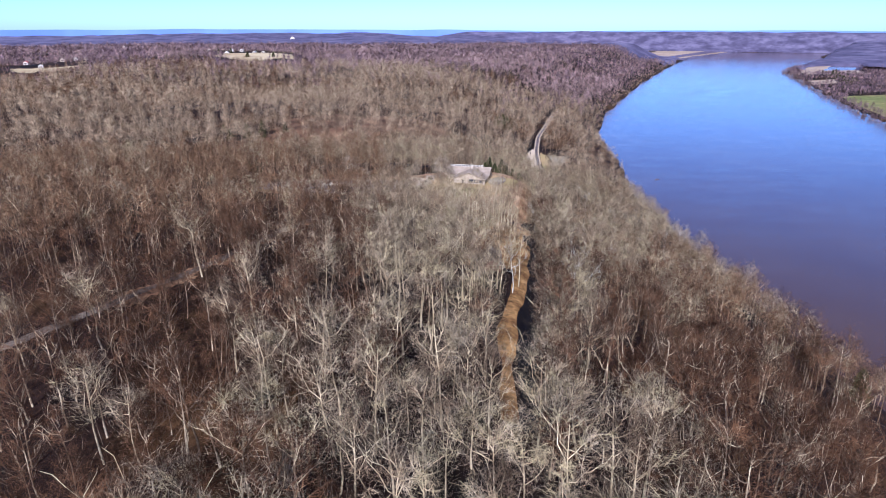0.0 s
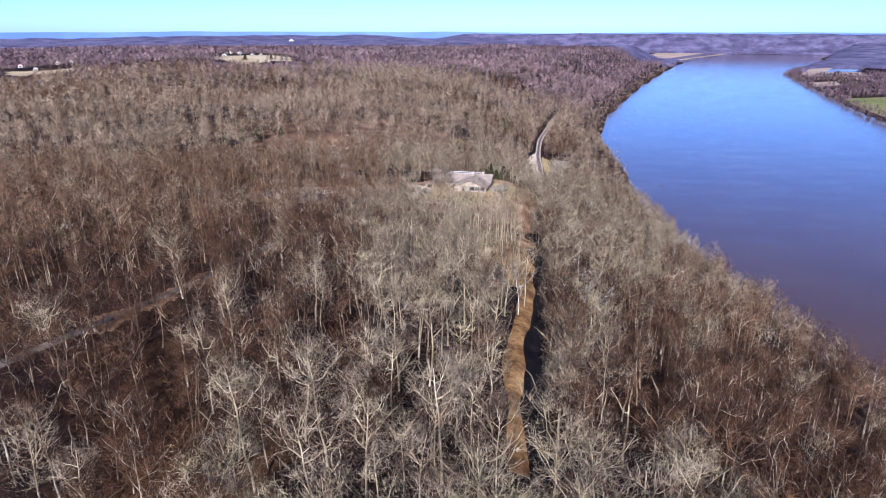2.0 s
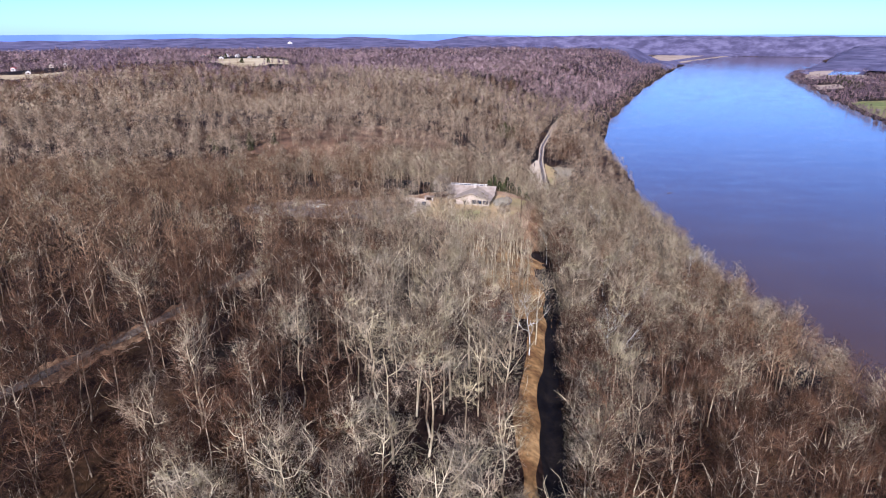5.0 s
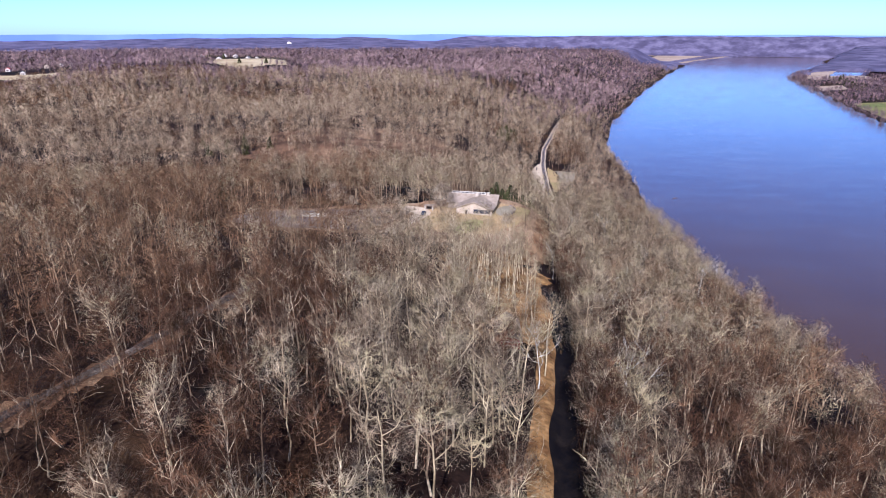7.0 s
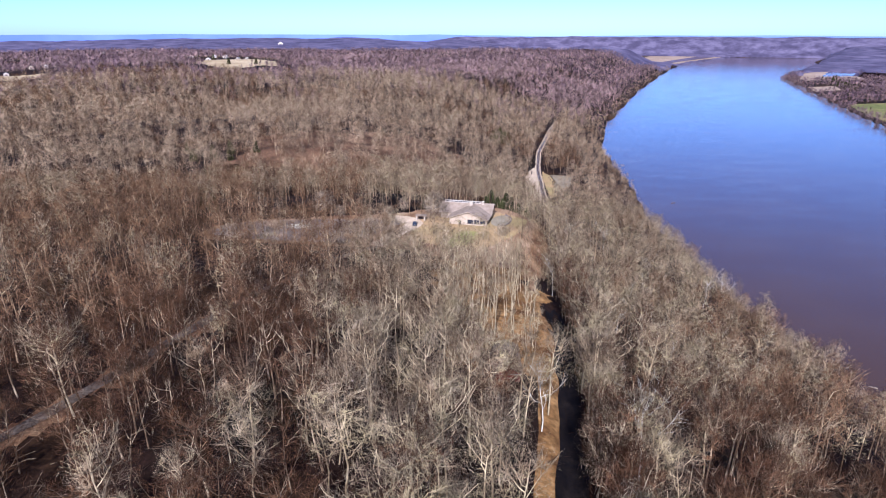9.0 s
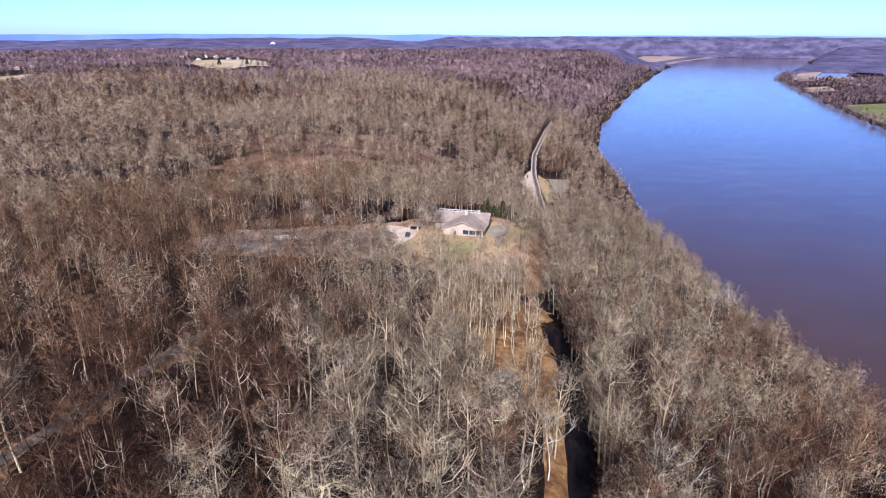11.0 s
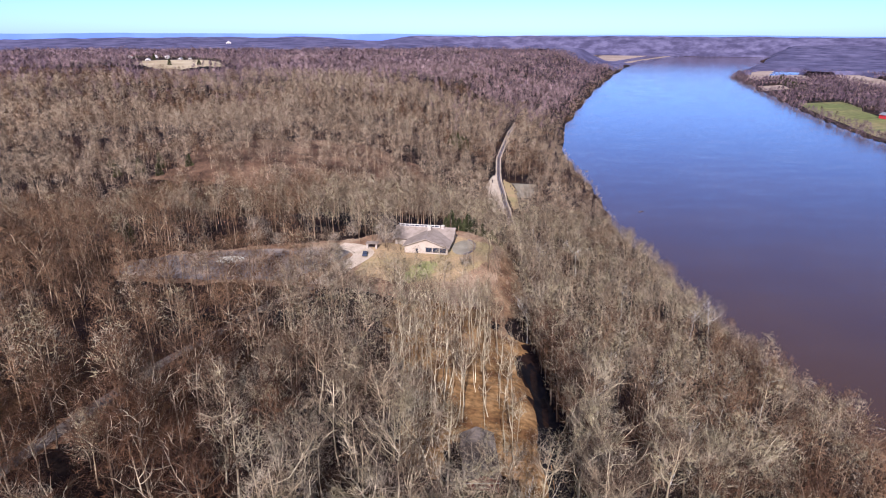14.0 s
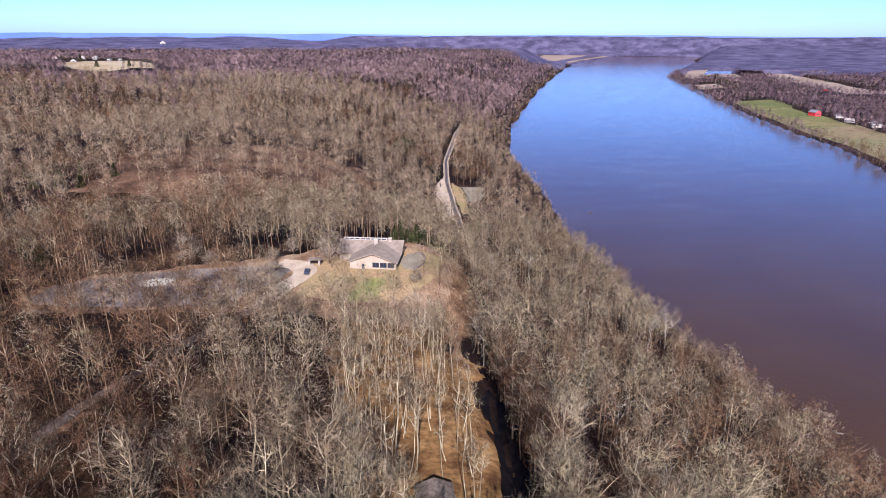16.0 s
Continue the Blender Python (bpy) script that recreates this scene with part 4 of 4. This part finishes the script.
def car(x, y, turn, label):
    c = tagged(new("car"), label, "car")
    body = bmesh.new()
    prism(body, [(-2.2, 0.35), (2.2, 0.35), (2.25, 0.8), (1.3, 0.95), (-2.2, 1.0)], -0.88, 0.88)
    bmesh.ops.bevel(body, geom=body.edges[:], offset=0.06, segments=1, affect="EDGES")
    part("body", body, PAINT, c)
    cab = bmesh.new()
    prism(cab, [(-1.8, 0.95), (1.1, 0.95), (0.45, 1.5), (-1.4, 1.52)], -0.74, 0.74)
    part("cabin", cab, GLASS, c, "dark glass cabin")
    part("roof", a_box(-1.35, -0.7, 1.5, 0.42, 0.7, 1.56), PAINT, c)
    for wx in (-1.35, 1.4):
        for wy in (-0.9, 0.72):
            part("wheel", disc(bmesh.new(), 0.34, wy, wy + 0.18, 14, wx, 0.34, "y"), RUBBER, c, "black tyre")
    for wy in (-0.6, 0.6):
        part("headlight", a_box(2.2, wy - 0.18, 0.62, 2.27, wy + 0.18, 0.76), WHITE, c)
    c.matrix_basis = at_ground(x, y, turn, 0.42)


car(-9.2, 318.6, 84, "dark parked car on the pale gravel driveway")


# ---- shed in the near woods ----
OLDRED = speckled("faded_red_boards", [(0.3, (0.11, 0.024, 0.015)), (0.7, (0.17, 0.036, 0.022))], 0.5, 5.0, 0.25, 0.8, where="Object")
def shed():
    s = tagged(new("shed"), "small grey-roofed shed with a red front among trees", "shed")
    part("wall", prism(bmesh.new(), [(-2.9, 0), (2.9, 0), (2.9, 2.6), (0, 3.9), (-2.9, 2.6)], -0.1, 0.1), OLDRED, s, "red-painted front wall", pose(0, -5.0, 0))
    part("wall", prism(bmesh.new(), [(-2.9, 0), (2.9, 0), (2.9, 2.6), (0, 3.9), (-2.9, 2.6)], -0.1, 0.1), DARKWOOD, s, "dark boarded back wall", pose(0, 5.0, 0))
    for x in (-2.9, 2.8):
        part("side_wall", a_box(x, -4.9, 0, x + 0.1, 4.9, 2.6), DARKWOOD, s)
    part("roof", gable_roof(-3.4, 3.4, -5.4, 5.4, 2.5, 4.0, 0.12), ROADTOP, s, "weathered dark grey roof")
    part("eave_board", a_box(-3.4, -5.5, 2.36, 3.4, -5.42, 2.5), WHITE, s, "pale eave board")
    d = part("door", a_box(-1.2, -5.16, 0.05, 1.2, -5.11, 2.2), OLDRED, s)
    part("door_brace", a_box(-1.1, -5.2, 1.05, 1.1, -5.165, 1.2), WHITE, d)
    part("step", a_box(-1.6, -6.6, -0.3, 1.6, -5.3, 0.12), CONCRETE, s, "pale concrete apron")
    s.matrix_basis = at_ground(16.4, 191.5, -3, -0.1) @ Matrix.Diagonal((1, 1.3, 1, 1))


shed()


# ---- railway ----
def ribbon(name, line, offset, width, height, mat, parent, lift):
    pts = []
    for (x1, y1), (x2, y2) in zip(line, line[1:]):
        n = max(1, int(math.hypot(x2 - x1, y2 - y1) / 5))
        pts += [(x1 + (x2 - x1) * i / n, y1 + (y2 - y1) * i / n) for i in range(n)]
    p = np.array(pts + [line[-1]])
    for _ in range(4):
        p[1:-1] = (p[:-2] + 2 * p[1:-1] + p[2:]) / 4
    t = np.gradient(p, axis=0)
    t /= np.linalg.norm(t, axis=1)[:, None]
    nrm = np.stack([t[:, 1], -t[:, 0]], 1)
    z = ground(p[:, 0], p[:, 1]) + lift
    bm = bmesh.new()
    rows = []
    for i in range(len(p)):
        a, b = p[i] + nrm[i] * (offset - width / 2), p[i] + nrm[i] * (offset + width / 2)
        rows.append([bm.verts.new(q) for q in ((*a, z[i]), (*b, z[i]), (*b, z[i] + height), (*a, z[i] + height))])
    for r1, r2 in zip(rows, rows[1:]):
        for k in range(4):
            bm.faces.new((r1[k], r1[(k + 1) % 4], r2[(k + 1) % 4], r2[k]))
    bmesh.ops.recalc_face_normals(bm, faces=bm.faces)
    return part(name, bm, mat, parent)


railway = tagged(new("railway_track"), "single railway track on pale ballast along the wooded river bank", "railway track")
ribbon("sleeper_bed", TRACK, 0.0, 2.7, 0.3, DARKWOOD, railway, 0.85)["label"] = "dark timber sleepers"
for o in (-0.72, 0.72):
    ribbon("rail", TRACK, o, 0.09, 0.2, STEEL, railway, 1.14)["label"] = "worn steel rail"


def post(x, y, h, mat, label):
    p = tagged(new("marker_post"), label, "post", "posts beside the railway")
    part("shaft", a_box(-0.35, -0.35, 0, 0.35, 0.35, h, bevel=0.05), mat, p)
    part("cap", a_box(-0.42, -0.42, h, 0.42, 0.42, h + 0.12), mat, p)
    p.matrix_basis = at_ground(x, y, 10, 0.4)


for x, y, h in ((84.6, 588, 3.0), (97.5, 575, 1.6), (97, 566, 1.4), (97.6, 558, 1.5), (96, 549, 1.2), (93.5, 522, 1.6)):
    post(x, y, h, DARKWOOD, "dark post beside the railway")


# ---- far buildings ----
def far_house(x, y, w, d, h, turn, wall, roof, label, name="house", group="far houses"):
    b = tagged(new(name), label, "barn" if "barn" in name else "house", group)
    part("wall", prism(bmesh.new(), [(-w / 2, -1), (w / 2, -1), (w / 2, h), (0, h + w * 0.3), (-w / 2, h)], -d / 2, d / 2), wall, b)
    part("roof", gable_roof(-w / 2 - 0.5, w / 2 + 0.5, -d / 2 - 0.4, d / 2 + 0.4, h - 0.1, h + w * 0.33, 0.25), roof, b, "pitched roof")
    for i in range(2):
        win = part("window", a_box(-w * 0.32 + i * w * 0.36, -d / 2 - 0.06, h * 0.35, -w * 0.32 + i * w * 0.36 + w * 0.22, -d / 2, h * 0.8), DARKWOOD, b)
        part("pane", a_box(-w * 0.3 + i * w * 0.36, -d / 2 - 0.09, h * 0.4, -w * 0.32 + i * w * 0.36 + w * 0.2, -d / 2 - 0.062, h * 0.75), GLASS, win)
    part("door", a_box(-w * 0.06, -d / 2 - 0.05, 0, w * 0.04, -d / 2, h * 0.7), DARKWOOD, b)
    b.matrix_basis = at_ground(x, y, turn)


far_house(780, 1012, 11, 15, 6, 4, BARNRED, TIN, "bright red barn with a grey tin roof in green pasture", "barn", "farm buildings")
far_house(776, 935, 8, 11, 3.8, 20, WHITE, WHITE, "white farmhouse by the tan pasture", "house", "farm buildings")
far_house(803, 985, 6, 12, 3.2, 70, WHITE, TIN, "low white farm shed by dark trees", "farm_shed", "farm buildings")
far_house(772, 882, 5, 14, 3, 80, WHITE, WHITE, "long white trailer by the tan pasture", "farm_shed", "farm buildings")
far_house(793, 905, 6, 9, 3, 40, TIN, TIN, "small grey farm shed", "farm_shed", "farm buildings")
far_house(1165, 1440, 7, 12, 4, 80, RED, TIN, "red shed at the edge of a tan field", "farm_shed", "farm buildings")
far_house(1230, 1330, 9, 12, 5, 60, WHITE, WHITE, "white house by far woods", "house", "farm buildings")
for x, y, w, d, wall, roof, lab in (
        (-581, 1765, 16, 20, WHITE, WHITE, "white house on a far hill"), (-549, 1755, 14, 18, WHITE, WHITE, "white house on a far hill"),
        (-471, 1606, 11, 16, WHITE, TIN, "white house beside the tan hill field"), (-448, 1600, 7, 12, WHITE, WHITE, "white shed beside the tan hill field"),
        (-505, 1500, 15, 16, WHITE, TIN, "large white house beside the tan hill field"), (-525, 1500, 8, 10, SIDING, TIN, "cream house beside the tan hill field"),
        (-632, 1740, 14, 18, WHITE, RED, "house with a red roof on a far hill"), (-560, 1455, 12, 14, SIDING, TIN, "cream house among bare trees"),
        (-600, 1480, 14, 13, SIDING, SHINGLE, "cream house among bare trees"), (-640, 1500, 10, 10, WHITE, SHINGLE, "pale house among bare trees"),
        (-712, 1128, 12, 14, WHITE, TIN, "pale house by the far meadow"), (-741, 1245, 12, 14, SIDING, SHINGLE, "cream house by the far meadow"),
        (-730, 1272, 10, 12, WHITE, SHINGLE, "pale house by the far meadow"), (-780, 1194, 12, 12, WHITE, RED, "house with a red roof by the far meadow"),
        (-700, 1255, 9, 10, SIDING, TIN, "cream house by the far meadow"), (-1060, 2140, 14, 18, WHITE, WHITE, "white house among far woods"),
        (-880, 1900, 12, 16, WHITE, TIN, "white house among far woods")):
    far_house(x, y, w * 0.62, d * 0.62, 4.2, rng.uniform(-35, 35), wall, roof, lab)

# white plant building near the skyline
far_house(-838, 3600, 24, 16, 17, 8, WHITE, WHITE, "tall white building among far woods", "plant_building", "far houses")


# ---- evergreens ----
def cedar_arrays(g, h, r, n, size):
    tv, tf, cv, cf = [], [], [], []
    tube([(0, 0, 0), (0.05, 0, h * 0.5), (0, 0, h * 0.97)], [0.2, 0.13, 0.03], 5, tv, tf, 0)
    for i in range(n):
        u = g.uniform(0.06, 1.0)
        q = g.uniform(0, 6.283)
        rad = r * (1 - u) ** 0.75 * g.uniform(0.3, 1.08) * (1 + 0.25 * math.sin(3 * q + 9 * u))
        p = np.array([rad * math.cos(q), rad * math.sin(q), u * h])
        e = np.array([math.cos(q), math.sin(q), g.uniform(-0.1, 0.9)]) + g.normal(0, 0.3, 3)
        e /= np.linalg.norm(e)
        side = np.cross(e, g.normal(0, 1, 3))
        side *= size * 0.28 / np.linalg.norm(side)
        k = len(cv)
        cv += [p - side, p + side, p + e * size * g.uniform(0.7, 1.3)]
        cf.append((k, k + 1, k + 2))
    return [np.array(a) for a in (tv, tf, cv, cf)]


g = np.random.default_rng(3)
CEDARS = [cedar_arrays(g, 9, 2.5, 1300, 0.75), cedar_arrays(g, 7, 2.3, 1000, 0.7), cedar_arrays(g, 11, 2.9, 1500, 0.85)]
CEDAR_MESH = [(fast_mesh("trunk", a[0], a[1], BARK), fast_mesh("crown", a[2], a[3], CEDAR)) for a in CEDARS]


def cedar(k, x, y, size, label):
    c = tagged(new("evergreen_tree"), label, "tree", "evergreens")
    new("trunk", CEDAR_MESH[k][0]).parent = c
    new("crown", CEDAR_MESH[k][1]).parent = c
    c.matrix_basis = at_ground(x, y, g.uniform(0, 360), -0.2) @ Matrix.Scale(size, 4)


for k, x, y, size in ((0, 34, 349, 1.2), (1, 37, 351, 1.4), (2, 41, 355, 1.0), (1, 46, 352, 1.2), (0, 50, 356, 1.1), (1, 44, 347, 1.1), (0, 27, 352, 1.2), (1, 30, 350, 1.0), (0, 33, 354, 0.85), (1, 24.5, 350, 1.0), (2, 36.5, 357, 0.7), (1, 39, 352, 0.8), (0, 42, 362, 0.9), (1, 31, 357, 1.1), (0, -6, 349, 0.6)):
    cedar(k, x, y, size * 0.8, "dark green cedar behind the lodge")
for k, x, y, size in ((2, 68, 705, 1.5), (0, 74, 712, 1.5), (1, 62, 716, 1.4), (2, 79, 722, 1.1), (0, 66, 730, 1.2)):
    cedar(k, x, y, size, "dark green evergreen on the wooded slope")
for k, x, y, size in ((0, -160, 503, 1.2), (1, -142, 485, 1.1), (2, -150, 512, 1.0), (1, -172, 497, 1.2), (0, -128, 500, 1.0), (1, -185, 520, 1.1), (0, -105, 343, 1.0), (2, -112, 349, 0.9)):
    cedar(k, x, y, size, "dark green evergreen among bare trees")
cedar(2, 127, 161, 1.15, "dark evergreen on the river bank")
for i in range(26):
    y = 1560 + i * 13
    cedar(i % 3, float(np.interp(y, RIGHT_Y, RIGHT_X)) + 95 + 12 * (i % 4), y, g.uniform(1.0, 1.6), "dark evergreen in a row across the far fields")

for k, x, y, size in ((1, -402, 1318, 1.7), (1, -352, 1330, 1.6), (0, -500, 1430, 1.3), (2, -545, 1650, 1.3), (1, -470, 1620, 1.2)):
    cedar(k, x, y, size, "dark evergreen on the tan hill field")

# ---- far fields ----
def far_field(name, r0, r1, y0, y1, mat, label, lift=0.5):
    ys = np.linspace(y0, y1, 50)
    rs = np.linspace(r0, r1, 16)
    yy, rs2 = np.meshgrid(ys, rs, indexing="ij")
    wob = 10 * vnoise(yy, rs2, 55, 61)
    xx = np.interp(yy, RIGHT_Y, RIGHT_X) + 5 * vnoise(yy, yy * 0, 45, 6) + rs2 + wob * smooth(0.4, 1, (rs2 - r0) / (r1 - r0))
    sheet(name, xx, yy, ground(xx, yy) + lift, mat, label, "field")


PASTURE = speckled("green_pasture", [(0.35, (0.187, 0.125, 0.049)), (0.5, (0.136, 0.113, 0.032)), (0.7, (0.089, 0.094, 0.019))], 0.008, 0.12, 0.25)
STUBBLE = speckled("tan_stubble", [(0.35, (0.204, 0.136, 0.076)), (0.65, (0.272, 0.191, 0.119))], 0.01, 0.12, 0.2)
far_field("green_pasture", 22, 108, 900, 1262, PASTURE, "green pasture beside the river")
far_field("tan_pasture", 20, 112, 560, 905, speckled("dry_pasture", [(0.35, (0.187, 0.124, 0.055)), (0.65, (0.145, 0.120, 0.043))], 0.012, 0.15, 0.25), "dry tan pasture beside the river")
far_field("stubble_field", 330, 440, 1340, 2060, STUBBLE, "tan stubble field between far woods")
far_field("flooded_field", 50, 240, 1890, 2320, STUBBLE, "tan field by a flooded pond")
far_field("bank_field", 20, 90, 1550, 1680, STUBBLE, "small tan field on the far bank")
far_field("pond", 130, 238, 2060, 2310, WATER, "flooded pond in a tan field", 0.9)
# flat low ground and backwater beyond the bluff
lx, ly = np.meshgrid(np.linspace(0, 1, 20), np.linspace(3050, 4550, 40))
sx = np.interp(ly, LEFT_Y, LEFT_X) - 40 - lx * (250 + (ly - 3000) * 0.22)
sheet("low_field", sx, ly, ground(sx, ly) + 0.8, STUBBLE, "pale flat field beyond the wooded bluff", "field")
bx = np.interp(ly, LEFT_Y, LEFT_X) - 90 - lx * (60 + (ly - 3000) * 0.06)
sheet("backwater", bx, ly, ground(bx, ly) + 1.6, WATER, "still backwater behind a wooded spit", "water")

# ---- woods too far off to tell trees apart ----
# distance haze is mixed into this woods colour as purple-blue
HAZEWOODS = speckled("hazed_distant_woods", [(0.36, (0.044, 0.034, 0.050)), (0.5, (0.068, 0.053, 0.074)), (0.64, (0.100, 0.079, 0.102))], 0.012, 0.04, 0.18)
dr, da = np.meshgrid(np.arange(2380, 4780, 20.0), np.radians(np.arange(-46, 56, 0.34)), indexing="ij")
dx, dy = dr * np.sin(da), 60 + dr * np.cos(da)
dm = np.maximum(forested(dx, dy), (dr > 4330) & (ground(dx, dy) > -47.8))
tops = 10 + 2.5 * vnoise(dx, dy, 70, 81) + 1.5 * vnoise(dx, dy, 40, 82) + 5 * vnoise(dx, dy, 220, 83)
sheet("distant_woods", dx, dy, ground(dx, dy) + np.where(dm > 0.5, tops * np.where(dr > 4300, 1, smooth(-30, 60, np.maximum(left_of(dx, dy), right_of(dx, dy)))), -3), HAZEWOODS, "distant bare woods with purple-blue haze painted in", "woods", "stuff")

# ---- skyline hills with blue haze painted in ----
def backdrop():
    m, n, links, bsdf = shader("painted_haze_hills", 1.0)
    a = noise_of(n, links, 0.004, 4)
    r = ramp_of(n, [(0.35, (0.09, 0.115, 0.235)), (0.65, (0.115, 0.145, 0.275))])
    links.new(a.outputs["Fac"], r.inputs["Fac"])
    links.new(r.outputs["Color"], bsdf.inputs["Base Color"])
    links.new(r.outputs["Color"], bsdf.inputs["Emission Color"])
    # a slight glow stands in for light scattered by haze
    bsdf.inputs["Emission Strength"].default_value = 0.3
    q = np.radians(np.linspace(-64, 64, 300))
    top = 80 + 5 * vnoise(np.degrees(q), q * 0, 9, 71) + 4 * vnoise(np.degrees(q), q * 0, 3.1, 72)
    x = np.stack([4800 * np.sin(q)] * 2)
    y = np.stack([60 + 4800 * np.cos(q)] * 2)
    sheet("backdrop", x, y, np.stack([q * 0 - 60, top]), m, "skyline hills with blue haze painted in and a faint glow", "hills")


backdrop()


# ---- drift logs ----
def drift(x, y, z, long, turn, label, wood=LOG):
    v, f = [], []
    tube([(0, 0, 0), (long * 0.5, 0.2, 0.1), (long, -0.1, 0.05)], [0.28, 0.22, 0.1], 7, v, f, 0)
    t = tagged(new("drift_log"), label, "log", "drift logs")
    new("stem", fast_mesh("stem", np.array(v), np.array(f), wood)).parent = t
    v, f = [], []
    tube([(long * 0.6, 0, 0.1), (long * 0.75, 0.7, 0.7)], [0.12, 0.04], 5, v, f, 0)
    new("branch", fast_mesh("branch", np.array(v), np.array(f), wood)).parent = t
    t.matrix_basis = pose(x, y, z, 0, 0, turn)


for x, y, long, turn in ((161, 285, 6, 40), (164, 292, 4, 120), (165, 277, 5, 10), (159, 300, 4, 75), (168, 262, 5, 150)):
    drift(x, y, RIVER_Z + 0.02, long * 0.6, turn, "pale drift log floating by the river bank")
drift(189, 534, RIVER_Z + 0.05, 5, 20, "dark drift log floating on the river", DARKWOOD)

# ---- undergrowth ----
ux, uy = scatter(6.2, 0, 190)
keep = off_line(ux, uy, LANE) > 3
ux, uy = ux[keep], uy[keep]


def brush(seed, height, crown, n):
    """A low tangle of thin stems."""
    g = np.random.default_rng(seed)
    tv, tf, cv, cf = [], [], [], []
    at = 0
    for i in range(4):
        q = g.uniform(0, 6.283)
        at = tube([(0.2 * math.cos(q), 0.2 * math.sin(q), 0), (crown * 0.7 * math.cos(q), crown * 0.7 * math.sin(q), height * 0.8)], [0.03, 0.01], 3, tv, tf, at)
    twig_cloud(g, height, crown, n, 0.045, 1.0, cv, cf, 0.45)
    return rounded(tv, tf, cv, cf, height, crown, g)


BRUSH = [brush(20 + i, 3.0, 1.7, 46) for i in range(4)]
woods("undergrowth", BRUSH, ux, uy, "thin brown brush under the bare trees", SHADETWIG, DARKBARK)
REDTWIG = speckled("red_brown_twigs", [(0.36, (0.100, 0.057, 0.023)), (0.5, (0.170, 0.109, 0.046)), (0.64, (0.250, 0.178, 0.081))], 0.2, 0.6, 0.3, island=0.25)
GREYTWIG = speckled("grey_brown_twigs", [(0.36, (0.135, 0.094, 0.053)), (0.5, (0.222, 0.161, 0.092)), (0.64, (0.317, 0.238, 0.139))], 0.3, 0.9, 0.25, island=0.25)
vx, vy = np.meshgrid(np.arange(30, 52, 1.7), np.arange(268, 344, 1.7))
vx, vy = vx.ravel() + rng.uniform(-0.8, 0.8, vx.size), vy.ravel() + rng.uniform(-0.8, 0.8, vx.size)
keep = in_poly(vx, vy, BRUSH_BANK) & (np.hypot(vx - 32, vy - 322) > 9)
woods("brush_bank", BRUSH, vx[keep], vy[keep], "red-brown brush on the bank beside the lodge", REDTWIG, DARKBARK)

# brown brush along the edge of the woods behind the parking area
ey2 = rng.uniform(0, 1, 260)
ex2 = rng.uniform(-125, 2, 260)
ey2 = np.interp(ex2, [-125, -98, -60, -30, 2], [318, 321, 334, 343, 346]) + 1.5 + 14 * ey2 ** 1.6
woods("edge_brush", BRUSH, ex2, ey2, "brown brush along the edge of the woods by the parking area", MIDTWIG, DARKBARK)

# ---- round bare trees close to the lodge ----
for x, y, h, c in ((-0.5, 322.8, 14.5, 7.0), (27.5, 303, 6, 3.2), (-3, 333, 10, 4.4), (-15, 338, 8.5, 4.0), (-22, 335, 5.5, 3.6), (-21, 322, 5, 4.0), (-44, 333, 7, 4.0), (-51, 331.5, 13.5, 6.5), (-34, 309, 6, 3.6)):
    k = bare_tree(np.random.default_rng(int(h * 10 + x + 50)), h, c * 0.8, 8, 4, 3, 2, 0.9, 0.06, 0, 4, 0.02, (0.2, 0.35))
    cv, cf = [], []
    twig_cloud(np.random.default_rng(int(h * 7)), h, c, int(150 * c * c) // 3, 0.085, 1.3, cv, cf, 0.4)
    haze = rounded(k[0], k[1], cv, cf, h, c, np.random.default_rng(5))
    tree = tagged(new("bare_tree"), "round leafless grey-brown tree beside the lodge", "tree", "round trees by the lodge")
    new("trunk", fast_mesh("trunk", k[0], k[1], MIDBARK)).parent = tree
    new("crown", fast_mesh("crown", haze[2], haze[3], GREYTWIG, haze[4])).parent = tree
    tree.matrix_basis = at_ground(x, y, 40, -0.1)
